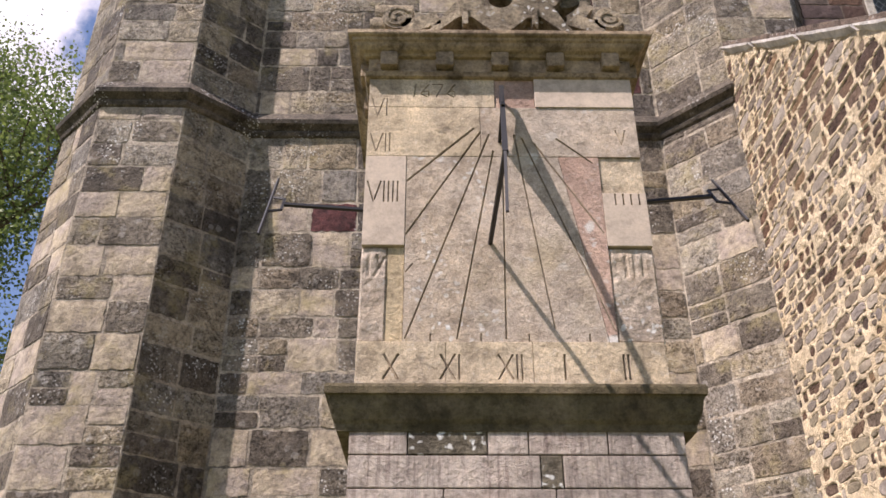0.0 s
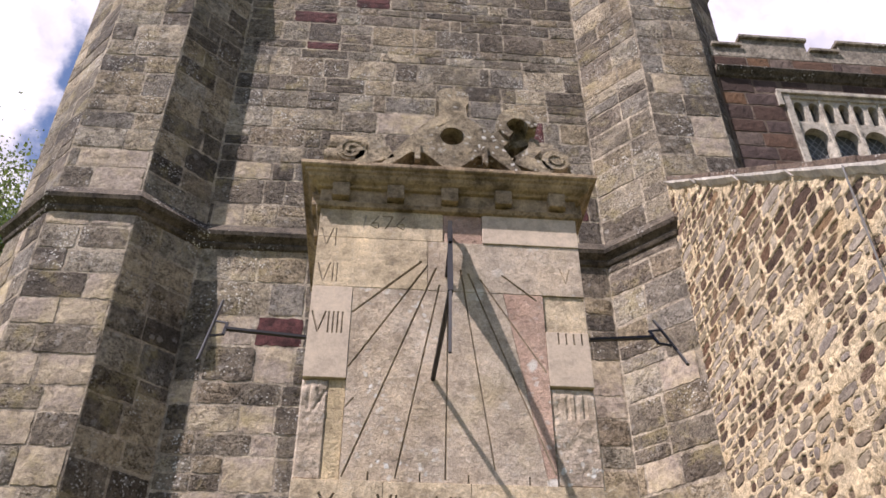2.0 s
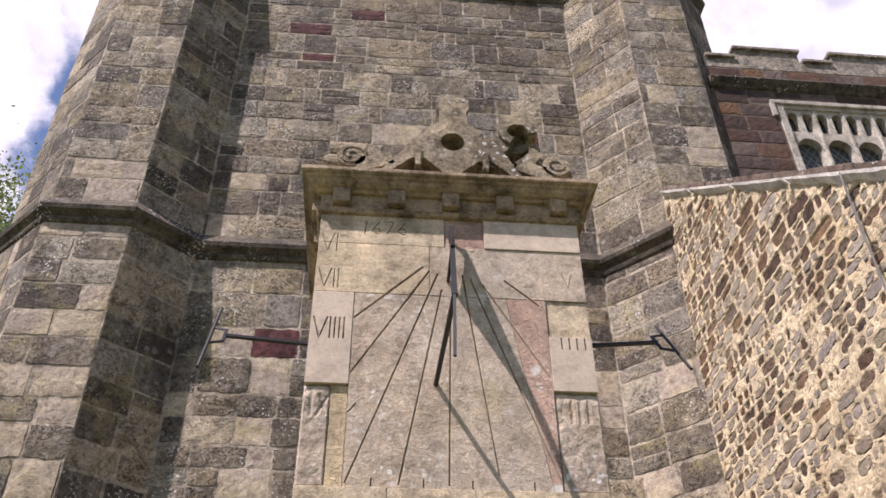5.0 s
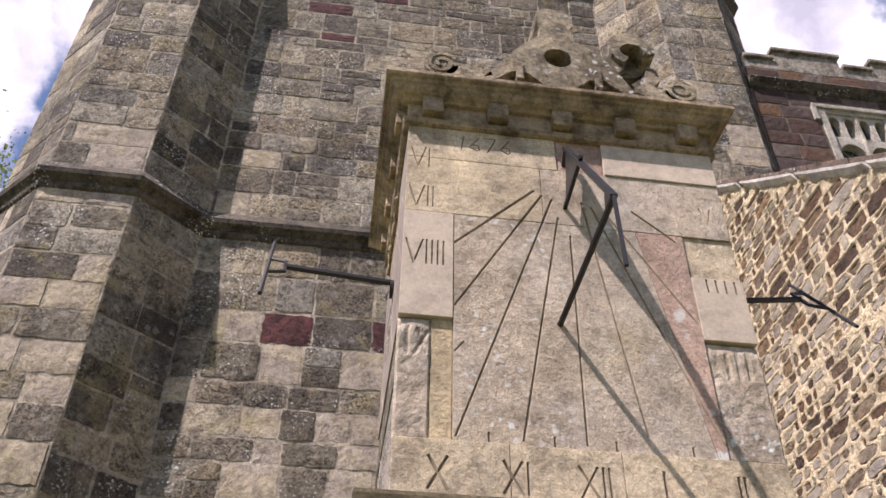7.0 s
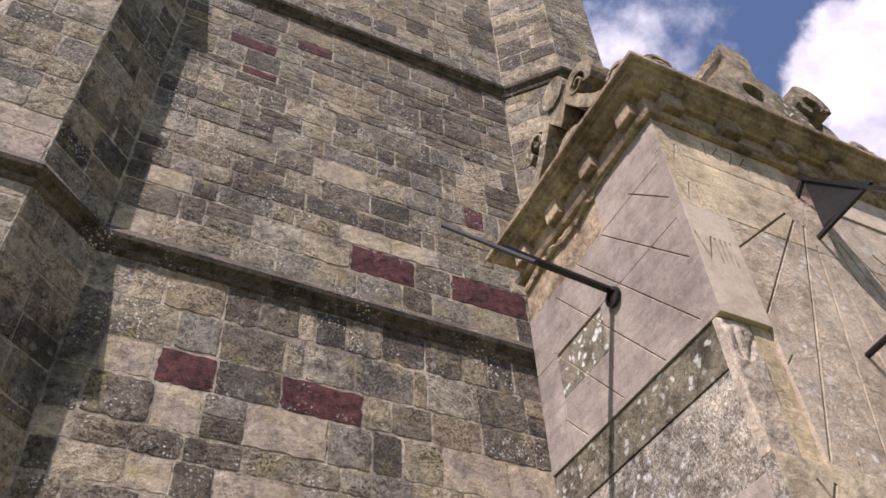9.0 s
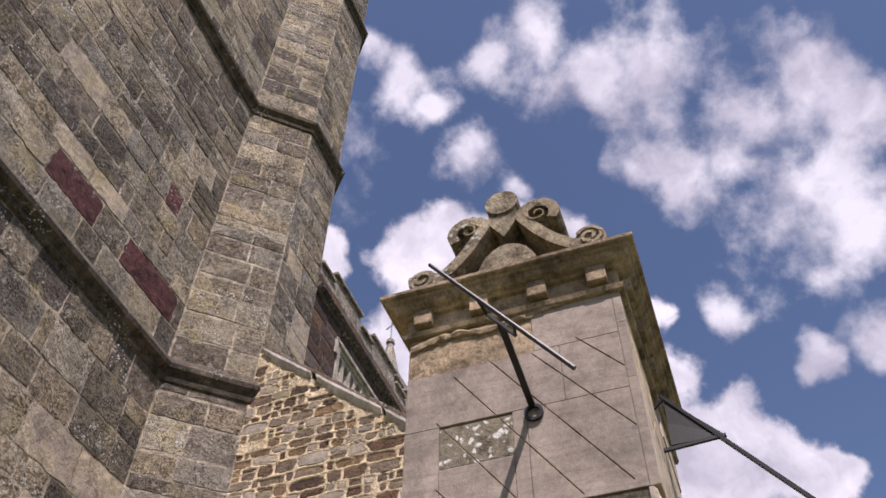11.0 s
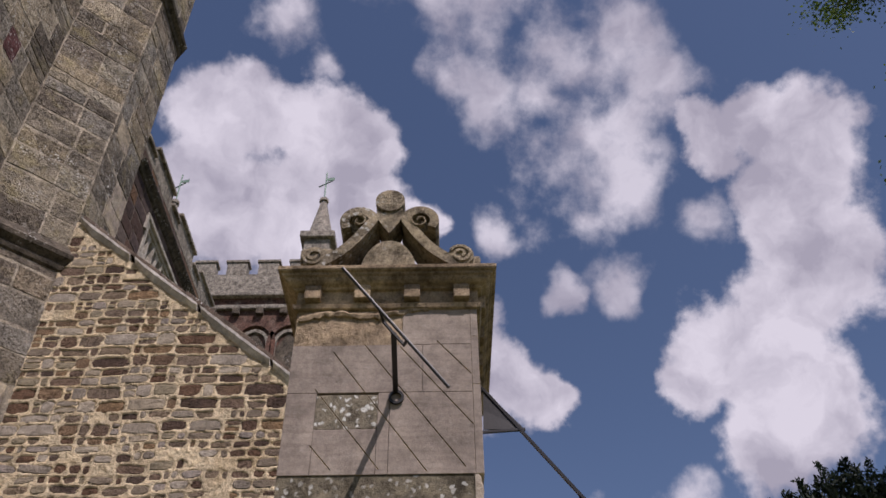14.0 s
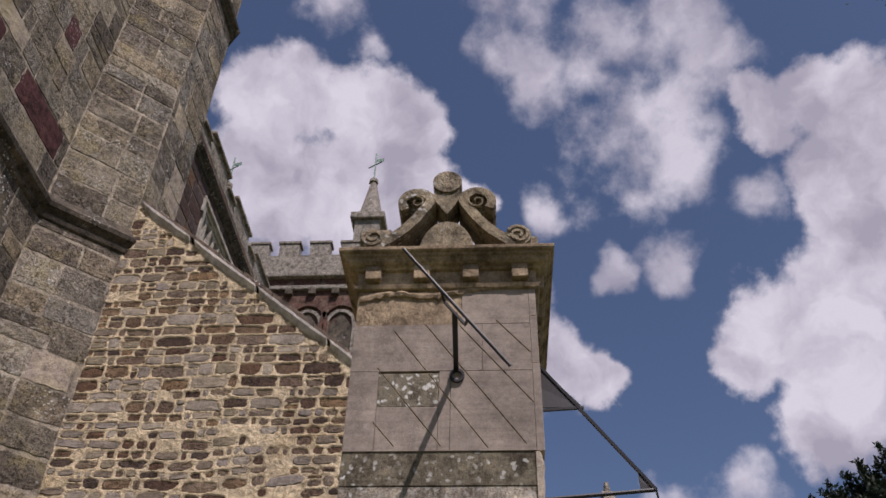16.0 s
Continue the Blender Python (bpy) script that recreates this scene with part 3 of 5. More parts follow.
for y0, y1, z0, z1, mat, proud in (
        (0.0, 0.37, 4.06, 4.29, M_WEST, 0.0), (0.37, 0.90, 4.06, 4.29, M_CORNICE, -0.004),
        (0.0, 0.27, 3.79, 4.06, M_WEST, 0.0), (0.27, 0.90, 3.79, 4.06, M_WEST, 0.0),
        (0.0, 0.42, 3.375, 3.79, M_WEST, 0.0), (0.42, 0.475, 3.375, 3.79, M_WEST, 0.0), (0.76, 0.90, 3.375, 3.79, M_WEST, 0.0),
        (0.475, 0.76, 3.375, 3.60, M_WEST, 0.0), (0.475, 0.76, 3.60, 3.78, M_SPOTTED, -0.0015),
        (0.0, 0.90, 3.215, 3.375, M_WESTDARK, -0.006), (0.0, 0.90, 2.90, 3.215, M_WESTROUGH, -0.01),
        (0.19, 0.90, 2.745, 2.90, M_WESTROUGH, -0.006), (0.0, 0.19, 2.745, 2.90, M_WEST, 0.004)):
    WEST.append(slab(-HW - proud + 0.001, -HW + 0.10, (0.036 if y0 == 0 else y0 + g), y1 - g, z0 + g, z1 - g, mat))
# ragged worn lip under the cornice on the west side
bm = bmesh.new()
lip = []
wear = random.Random(41)
for i in range(27):
    f = i / 26
    y = 0.24 + 0.645 * f
    z = 4.262 - 0.035 * f + 0.016 * math.sin(9 * f + 1) + wear.uniform(-0.005, 0.005)
    tall, out = 0.012 + 0.014 * wear.random(), 0.008 + 0.016 * wear.random() * math.sin(math.pi * min(max(f, 0.05), 0.95)) ** 0.5
    lip.append([bm.verts.new(p) for p in ((-HW + 0.01, y, z - tall), (-HW - out * 0.6, y, z - tall * 0.8), (-HW - out, y, z), (-HW - out * 0.5, y, z + tall * 0.8), (-HW + 0.01, y, z + tall))])
for a, c in zip(lip, lip[1:]):
    for j in range(5):
        bm.faces.new((a[j], a[(j + 1) % 5], c[(j + 1) % 5], c[j]))
bm.faces.new(lip[0][::-1])
bm.faces.new(lip[-1])
bmesh.ops.recalc_face_normals(bm, faces=bm.faces[:])
part("worn_lip", bm, M_CORNICE, pillar)
for z0, z1, mat in ((4.06, 4.29, M_WEST), (3.79, 4.06, M_DIAL), (3.375, 3.79, M_WEST), (2.745, 3.375, M_WESTROUGH)):
    slab(HW - 0.10, HW - 0.001, 0.036, 0.898, z0 + g, z1 - g, mat)
    slab(-HW + 0.102, HW - 0.102, DEEP - 0.10, DEEP - 0.001, z0 + g, z1 - g, mat)
# base below the sill
z = 2.575
k = 0
for h in (0.095, 0.12, 0.19, 0.24, 0.28, 0.30, 0.32, 0.34, 0.36, 0.33):
    cuts = [-0.615, -0.40, -0.11, 0.04, 0.33, 0.615] if k == 0 else [-0.615, 0.08, 0.16, 0.615] if k == 1 else [-0.615, RNG.uniform(-0.35, -0.1), RNG.uniform(0.1, 0.3), 0.615]
    for i, (a, b) in enumerate(zip(cuts, cuts[1:])):
        slab(a + 0.002, b - 0.002, -0.045, 0.15, z - h + 0.002, z - 0.002, M_WESTDARK if (k, i) in ((0, 1), (1, 1)) else M_WESTDARK if k > 2 and (k + i) % 5 == 4 else M_BASE, bevel=0.004)
    for a, b in ((0.152, 0.45), (0.45, 0.888)):
        slab(-0.62, -0.45, a + 0.002, b - 0.002, z - h + 0.002, z - 0.002, M_BASE, bevel=0.004)
        slab(0.45, 0.62, a + 0.002, b - 0.002, z - h + 0.002, z - 0.002, M_BASE, bevel=0.004)
    z -= h
    k += 1

# eroded strips beside the dial, with worn numerals
def eroded(x0, x1, z0, z1, strokes, wall_mat):
    bm = bmesh.new()
    nx, nz = int((x1 - x0) / 0.007), int((z1 - z0) / 0.007)
    rows = []
    for k in range(nz + 1):
        z = z0 + (z1 - z0) * k / nz
        row = []
        for i in range(nx + 1):
            x = x0 + (x1 - x0) * i / nx
            worn = noise.fractal(Vector((x * 14, 3.0, z * 14)), 0.8, 2.0, 5)
            y = 0.008 - 0.0045 * worn + 0.014 * max(0.0, (z - z1 + 0.045) / 0.045) * (0.4 + 0.6 * noise.noise(Vector((x * 30, 0, 1))))
            for a, c in strokes:
                a, c = Vector(a), Vector(c)
                f = min(max((Vector((x, z)) - a).dot(c - a) / (c - a).length_squared, 0), 1)
                off = (Vector((x, z)) - a.lerp(c, f)).length
                y += 0.007 * max(0.0, 1 - off / 0.010)
            if i in (0, nx) or k in (0, nz):
                y += 0.006
            row.append(bm.verts.new((x, min(max(y, -0.006), 0.034), z)))
        rows.append(row)
    back = {}
    edge = [(0, i) for i in range(nx + 1)] + [(k, nx) for k in range(1, nz + 1)] + [(nz, i) for i in range(nx - 1, -1, -1)] + [(k, 0) for k in range(nz - 1, 0, -1)]
    for k, i in edge:
        v = rows[k][i]
        back[(k, i)] = bm.verts.new((v.co.x, 0.04, v.co.z))
    for k in range(nz):
        for i in range(nx):
            bm.faces.new((rows[k][i], rows[k][i + 1], rows[k + 1][i + 1], rows[k + 1][i]))
    for (k, i), (m, n) in zip(edge, edge[1:] + edge[:1]):
        bm.faces.new((rows[m][n], rows[k][i], back[(k, i)], back[(m, n)]))
    bmesh.ops.recalc_face_normals(bm, faces=bm.faces[:])
    part("eroded_stone", bm, wall_mat, pillar, "rough eroded stone with worn numerals")


eroded(-0.609, -0.501, 2.941, 3.372, [((-0.575, 3.235), (-0.575, 3.33)), ((-0.55, 3.235), (-0.51, 3.32)), ((-0.54, 3.33), (-0.515, 3.24))], M_DIAL)
eroded(0.421, 0.609, 2.941, 3.372, [((0.49, 3.24), (0.49, 3.33)), ((0.525, 3.24), (0.525, 3.33)), ((0.56, 3.24), (0.56, 3.33))], M_DIAL)
# hour lines and numerals, cut into the stone
cut = bmesh.new()


def groove(bm, a, b, w=0.011, deep=0.012, face="front", base=0.0):
    """A cut from a to b, (u, z), on the front (u is x) or on the west face (u is y)."""
    a, b = Vector(a), Vector(b)
    t = (b - a).normalized()
    s = Vector((-t.y, t.x)) * w / 2
    wide, point = 2.2, t * w * 0.5
    if face == "front":
        top = [Vector((p.x, base - deep * 1.2, p.y)) for p in (a - s * wide - point, b - s * wide + point, b + s * wide + point, a + s * wide - point)]
        foot = [Vector((p.x, base + deep, p.y)) for p in (a, b)]
    else:
        top = [Vector((base - deep * 1.2, p.x, p.y)) for p in (a - s * wide - point, b - s * wide + point, b + s * wide + point, a + s * wide - point)]
        foot = [Vector((base + deep, p.x, p.y)) for p in (a, b)]
    v = [bm.verts.new(p) for p in top + foot]
    for f in ((0, 1, 2, 3), (1, 0, 4, 5), (3, 2, 5, 4), (2, 1, 5), (0, 3, 4)):
        bm.faces.new([v[k] for k in f])
    bmesh.ops.recalc_face_normals(bm, faces=bm.faces[:])


STROKES = {"V": [((0, 1), (0.45, 0)), ((0.9, 1), (0.50, 0.1))], "X": [((0, 1), (0.9, 0)), ((0.9, 1), (0.48, 0.53)), ((0.42, 0.47), (0, 0))], "I": [((0.12, 0), (0.12, 1))],
           "1": [((0.2, 0), (0.3, 1))], "6": [((0.5, 1), (0.1, 0.3)), ((0.12, 0.22), (0.45, 0.0)), ((0.5, 0.06), (0.5, 0.4)), ((0.44, 0.45), (0.2, 0.42))],
           "7": [((0, 1), (0.55, 1)), ((0.55, 0.93), (0.2, 0))]}
WIDTH = {"V": 1.0, "X": 1.05, "I": 0.30, "1": 0.5, "6": 0.7, "7": 0.7}


BASE = 0.0


def numeral(bm, text, x, z, h, w=0.010, wide=0.62):
    for ch in text:
        for (a, b), (c, d) in STROKES[ch]:
            groove(bm, (x + a * h * wide, z + b * h), (x + c * h * wide, z + d * h), w, 0.006, base=BASE)
        x += WIDTH[ch] * h * wide


for a, b in (((-0.13, 3.985), (-0.425, 3.70)), ((-0.10, 3.965), (-0.425, 3.43)), ((-0.062, 3.95), (-0.42, 2.955)), ((-0.045, 3.86), (-0.215, 2.955)),
             ((-0.005, 3.78), (-0.02, 2.955)), ((0.05, 3.95), (0.175, 3.00)), ((0.085, 3.93), (0.415, 2.99)), ((0.14, 3.90), (0.41, 3.44)), ((0.24, 3.93), (0.39, 3.80))):
    groove(cut, a, b, 0.009 if a[0] > 0 else 0.011, 0.011)
for x in (-0.32, -0.12, 0.07, 0.31):
    groove(cut, (x, 2.945), (x, 2.975), 0.009)
for text, x, z, h in (("VI", -0.595, 4.055, 0.10), ("VII", -0.595, 3.855, 0.10), ("VIIII", -0.597, 3.59, 0.105), ("X", -0.50, 2.785, 0.10), ("XI", -0.28, 2.785, 0.10),
                      ("XII", -0.055, 2.785, 0.10), ("I", 0.195, 2.785, 0.10), ("II", 0.425, 2.785, 0.10), ("V", 0.51, 3.90, 0.08)):
    numeral(cut, text, x, z, h, 0.0062)
for a, b in [((x, 3.58), (x, 3.634)) for x in (0.475, 0.509, 0.543, 0.578)] + [((-0.425, 3.25), (-0.395, 3.29))]:
    groove(cut, a, b, 0.0065, 0.014)
numeral(cut, "1676", -0.42, 4.165, 0.075, 0.006, 1.15)
cutter = new("cut", mesh_of(cut, "cut", M_GRIME))
for ob in FRONT:
    carve(ob, cutter)
bpy.data.objects.remove(cutter)
cut = bmesh.new()
for a, b in (((0.77, 3.52), (0.67, 3.40)), ((0.77, 3.81), (0.46, 3.40)), ((0.70, 4.02), (0.25, 3.39)), ((0.55, 4.06), (0.08, 3.41)), ((0.38, 4.05), (0.04, 3.62)), ((0.20, 4.08), (0.04, 3.89))):
    groove(cut, a, b, 0.008, 0.008, "west", -HW)
cutter = new("cut", mesh_of(cut, "cut", M_GRIME))
for ob in WEST:
    carve(ob, cutter)
bpy.data.objects.remove(cutter)
# cornice and sill
RECT = [(-HW, 0.0), (HW, 0.0), (HW, DEEP), (-HW, DEEP)]
bm = bmesh.new()
sweep(bm, RECT, [(-0.2, 4.27), (0.006, 4.27), (0.018, 4.275), (0.026, 4.295), (0.012, 4.305), (0.008, 4.315), (0.008, 4.385), (0.026, 4.388), (0.034, 4.398), (0.052, 4.406), (0.066, 4.418),
                 (0.074, 4.434), (0.084, 4.440), (0.088, 4.452), (0.100, 4.456), (0.106, 4.464), (0.106, 4.482), (0.098, 4.490), (-0.25, 4.53)], True)
bm.faces.new([v for v in bm.verts if abs(v.co.z - 4.53) < 1e-5])
part("cornice", bm, M_CORNICE, pillar, "mossy moulded stone cornice with blocks under it")
for i in range(5):
    x = -0.52 + 0.26 * i
    bm = bmesh.new()
    box(bm, x - 0.041, x + 0.041, -0.05, 0.0, 4.318, 4.40, 0.006)
    part("dentil", bm, M_CORNICE, pillar)
for i in range(4):
    for x0, x1 in ((-HW - 0.05, -HW), (HW, HW + 0.05)):
        y = 0.075 + 0.25 * i
        bm = bmesh.new()
        box(bm, x0, x1, y - 0.041, y + 0.041, 4.318, 4.40, 0.006)
        part("dentil", bm, M_CORNICE, pillar)
bm = bmesh.new()
sweep(bm, RECT, [(-0.02, 2.565), (0.05, 2.565), (0.054, 2.59), (0.064, 2.605), (0.076, 2.64), (0.084, 2.68), (0.088, 2.69), (0.098, 2.695), (0.10, 2.72), (0.095, 2.733), (-0.02, 2.755)], True)
part("sill", bm, M_SILL, pillar, "mossy projecting stone sill")


# crest of scrolls
def spiral(cu, cv, r, turns, start, way, n=26):
    return [(cu + (r * (1 - 0.78 * i / n)) * math.cos(start + way * turns * 2 * math.pi * i / n),
             cv + (r * (1 - 0.78 * i / n)) * math.sin(start + way * turns * 2 * math.pi * i / n)) for i in range(n + 1)]


def ribbon(bm, line, width, place):
    """A band of stone along a line in a face's plane, width wide, as deep as place says."""
    rings = []
    for i, p in enumerate(line):
        p = Vector(p)
        t = (Vector(line[min(i + 1, len(line) - 1)]) - Vector(line[max(i - 1, 0)])).normalized()
        s = Vector((-t.y, t.x)) * width(i / (len(line) - 1)) / 2
        rings.append([bm.verts.new(place(*(p - s), 0)), bm.verts.new(place(*(p + s), 0)), bm.verts.new(place(*(p + s), 1)), bm.verts.new(place(*(p - s), 1))])
    for a, b in zip(rings, rings[1:]):
        for j in range(4):
            bm.faces.new((a[j], a[(j + 1) % 4], b[(j + 1) % 4], b[j]))
    bm.faces.new(rings[0][::-1])
    bm.faces.new(rings[-1])
    bmesh.ops.recalc_face_normals(bm, faces=bm.faces[:])


def disc(bm, cu, cv, r, place, n=20):
    prism(bm, [(cu + r * math.cos(2 * math.pi * i / n), cv + r * math.sin(2 * math.pi * i / n)) for i in range(n)], place)


def scroll(place, low, high, r_low, r_high, s, face_place, hollow=0.25, band=0.060):
    """An S-shaped scroll from a low volute to a high curl; s: 1 when the curl lies at greater u."""
    bm = bmesh.new()
    (lu, lv), (hu, hv) = low, high
    a = [(lu + s * r_low * 0.2, lv - r_low * 0.92)]
    mid = [(lu + (hu - lu) * f, (lv - r_low) + (hv - lv + r_low * 0.7) * (f ** 1.5)) for f in (0.35, 0.55, 0.75, 0.92)]
    mid = [(u + s * r_high * 0.55 * f, v) for (u, v), f in zip(mid, (0.4, 0.9, 1.2, 1.35))]
    line = a + mid + [(hu + s * r_high * math.cos(q), hv + r_high * math.sin(q)) for q in (0.2, 0.8, 1.4, 2.0, 2.6, 3.2, 3.8)]
    fine = []
    for i in range(len(line) - 1):
        p0, p1, p2, p3 = (Vector(line[max(i - 1, 0)]), Vector(line[i]), Vector(line[i + 1]), Vector(line[min(i + 2, len(line) - 1)]))
        for f in (0, 0.33, 0.67):
            fine.append(tuple(0.5 * ((2 * p1) + (p2 - p0) * f + (2 * p0 - 5 * p1 + 4 * p2 - p3) * f * f + (3 * p1 - p0 - 3 * p2 + p3) * f ** 3)))
    fine.append(line[-1])
    ribbon(bm, fine, lambda f: band - 0.012 * f, place)
    disc(bm, lu, lv, r_low, lambda u, v, d: place(u, v, 0.03 + 0.95 * d))
    disc(bm, hu, hv, r_high * 0.66, lambda u, v, d: place(u, v, hollow + (1 - hollow) * d))
    ribbon(bm, spiral(lu, lv, r_low * 0.9, 1.6, 0.5, s), lambda f: 0.016, face_place)
    if hollow < 0.5:
        ribbon(bm, spiral(hu, hv, r_high * 0.62, 1.1, 0.5, -s), lambda f: 0.007, face_place)
    return bm


def crest_side(place, face_place, lows, highs, r_high=0.06, hollow=0.25):
    for low, high, s in ((lows[0], highs[0], 1), (lows[1], highs[1], -1)):
        if high:
            part("scroll", scroll(place, low, high, 0.068, r_high, s, face_place, hollow), M_CREST, crest)
        else:
            bm = bmesh.new()
            disc(bm, *low, 0.072, place)
            ribbon(bm, spiral(*low, 0.066, 1.6, 0.5, s), lambda f: 0.016, face_place)
            ribbon(bm, [(low[0] + s * 0.02, low[1] - 0.05), (low[0] + s * 0.10, low[1] - 0.04), (low[0] + s * 0.2, low[1])], lambda f: 0.08, place)
            part("scroll", bm, M_CREST, crest, "broken stone scroll stub")


crest = thing("sundial_crest", "lichened stone crest of paired scrolls on the sundial pillar", "ornament", at=(0, 0, 0))
TOP = 4.525
for x_face, out in ((-0.62, -1), (0.62, 1)):
    place = lambda u, v, d, x=x_face, o=out: Vector((x - o * 0.20 * d, u, v))
    face = lambda u, v, d, x=x_face, o=out: Vector((x + o * 0.006 - o * 0.03 * d, u, v))
    crest_side(place, face, ((0.07, 4.635), (0.85, 4.635)), ((0.289, 4.888), (0.625, 4.888)), 0.080)
    bm = bmesh.new()
    disc(bm, 0.457, 5.045, 0.082, place)
    part("finial", bm, M_CREST, crest, "round drum-shaped stone finial")
    bm = bmesh.new()
    prism(bm, [(0.392, 5.0), (0.522, 5.0), (0.535, 4.93), (0.50, 4.87), (0.457, 4.80), (0.414, 4.87), (0.379, 4.93)], lambda u, v, d, x=x_face, o=out: Vector((x - o * (0.012 + 0.17 * d), u, v)))
    part("shield", bm, M_CREST, crest)
    bm = bmesh.new()
    prism(bm, [(0.455 + 0.15 * math.cos(math.pi * i / 14), TOP + 0.24 * math.sin(math.pi * i / 14)) for i in range(15)], lambda u, v, d, x=x_face, o=out: Vector((x - o * (0.03 + 0.25 * d), u, v)))
    part("dome", bm, M_CREST, crest)
for y_face, out in ((-0.03, -1), (0.93, 1)):
    place = lambda u, v, d, y=y_face, o=out: Vector((u, y - o * 0.16 * d, v))
    face = lambda u, v, d, y=y_face, o=out: Vector((u, y + o * 0.006 - o * 0.03 * d, v))
    up = 0.0 if out < 0 else 0.07
    crest_side(place, face, ((-0.49, 4.635 + up), (0.54, 4.635)), (None, None), 0.09, 0.8)
    # a hollow curl, broken open towards its outer side
    curl = lambda r, a0, a1, n, cu, cv: [(cu + r * math.cos(radians(a0 + (a1 - a0) * i / n)), cv + r * math.sin(radians(a0 + (a1 - a0) * i / n))) for i in range(n + 1)]
    bm = bmesh.new()
    line = curl(0.080, -8, 245, 18, 0.352, 4.862)
    ribbon(bm, line, lambda f: 0.046 + 0.028 * math.sin(math.pi * min(1.0, f * 1.3)), lambda u, v, d, p=place: p(u, v, -0.10 + 1.1 * d))
    part("drum", bm, M_CREST, crest, "hollow broken stone curl")
    bm = bmesh.new()
    disc(bm, 0.352, 4.862, 0.085, lambda u, v, d, p=place: p(u, v, 0.45 + 0.5 * d))
    part("drum_back", bm, M_CREST, crest)
    bm = bmesh.new()
    hexa(bm, [place(0.405, 4.735, 0.15), place(0.475, 4.725, 0.15), place(0.475, 4.725, 0.85), place(0.405, 4.735, 0.85)],
         [place(0.425, 4.825, 0.2), place(0.468, 4.80, 0.2), place(0.468, 4.80, 0.8), place(0.425, 4.825, 0.8)])
    hexa(bm, [place(0.33, 4.66, 0.1), place(0.40, 4.62, 0.1), place(0.40, 4.62, 0.9), place(0.33, 4.66, 0.9)],
         [place(0.405, 4.735, 0.15), place(0.475, 4.725, 0.15), place(0.475, 4.725, 0.85), place(0.405, 4.735, 0.85)])
    bmesh.ops.recalc_face_normals(bm, faces=bm.faces[:])
    part("broken_stump", bm, M_CREST, crest)
    bm = bmesh.new()
    ribbon(bm, [(0.16, 4.66), (0.22, 4.735), (0.285, 4.80)], lambda f: 0.10, lambda u, v, d, p=place: p(u, v, 0.06 + 0.88 * d))
    part("neck", bm, M_CREST, crest)
    bm = bmesh.new()
    prism(bm, [(-0.36, TOP), (-0.30, 4.60), (-0.22, 4.72), (-0.14, 4.83), (-0.07, 4.90), (0.02, 4.93), (0.10, 4.90), (0.18, 4.84), (0.26, 4.74), (0.33, 4.60), (0.38, TOP)], place)
    slab_ob = part("pierced_panel", bm, [M_CREST, M_CREST], crest, "pierced lichened stone panel")
    bm = bmesh.new()
    for c, r in (((0.015, 4.765), 0.062),):
        disc(bm, *c, r, lambda u, v, d, y=y_face, o=out: Vector((u, y + o * 0.1 - o * 0.5 * d, v)))
    for c in (-0.16, 0.18):
        prism(bm, [(c - 0.14, TOP - 0.01), (c - 0.125, TOP + 0.03), (c - 0.035, TOP + 0.115), (c + 0.035, TOP + 0.115), (c + 0.125, TOP + 0.03), (c + 0.14, TOP - 0.01)], lambda u, v, d, y=y_face, o=out: Vector((u, y + o * 0.1 - o * 0.2 * d, v)))
    cutter = new("cut", mesh_of(bm, "cut", M_CREST))
    carve(slab_ob, cutter)
    bpy.data.objects.remove(cutter)
    for c in (-0.16, 0.18):
        bm = bmesh.new()
        box(bm, c - 0.014, c + 0.014, y_face - 0.012 if out < 0 else y_face - 0.05, y_face + 0.05 if out < 0 else y_face + 0.012, TOP + 0.06, TOP + 0.17, 0.004)
        part("peg", bm, M_CREST, crest)
bm = bmesh.new()
prism(bm, [(0.02 + a, b) for a, b in ((-0.075, 4.88), (0.075, 4.88), (0.07, 5.0), (0.085, 5.03), (0.085, 5.09), (0.05, 5.13), (-0.05, 5.13), (-0.085, 5.09), (-0.085, 5.03), (-0.07, 5.0))],
      lambda u, v, d: Vector((u, -0.02 + 0.16 * d, v)))
part("finial", bm, M_CREST, crest, "weathered upright stone finial")
bm = bmesh.new()
box(bm, -0.34, 0.34, 0.20, 0.70, 4.50, 4.62, 0.02)
part("plinth", bm, M_CREST, crest)

# gnomons
gn = thing("south_gnomon", "black iron gnomon with triangular plate on the front dial", "gnomon", "gnomons")
T, P, EL, TAIL, FOOT = (0.0, -0.035, 4.20), (-0.02, -0.255, 3.925), (-0.05, -0.565, 3.447), (-0.055, -0.59, 3.175), (-0.072, 0.01, 3.387)
bm = bmesh.new()
bar(bm, T, EL, 0.022, 0.014)
part("style", bm, M_IRON, gn)
bm = bmesh.new()
rod(bm, EL, FOOT, 0.0105)
part("stay", bm, M_IRON, gn)
bm = bmesh.new()
bar(bm, EL, TAIL, 0.011, 0.011)
part("tail", bm, M_IRON, gn)
bm = bmesh.new()
hexa(bm, [(-0.004, -0.045, 4.185), (-0.024, -0.252, 3.925), (-0.019, -0.035, 3.93), (-0.010, -0.04, 4.05)], [(0.004, -0.045, 4.185), (-0.016, -0.252, 3.925), (-0.011, -0.035, 3.93), (-0.002, -0.04, 4.05)])
part("plate", bm, M_IRON, gn)
bm = bmesh.new()
hexa(bm, [(-0.047, -0.49, 3.54), (-0.052, -0.55, 3.445), (-0.052, -0.49, 3.45), (-0.05, -0.488, 3.50)], [(-0.041, -0.49, 3.54), (-0.046, -0.55, 3.445), (-0.046, -0.49, 3.45), (-0.044, -0.488, 3.50)])
part("gusset", bm, M_IRON, gn)
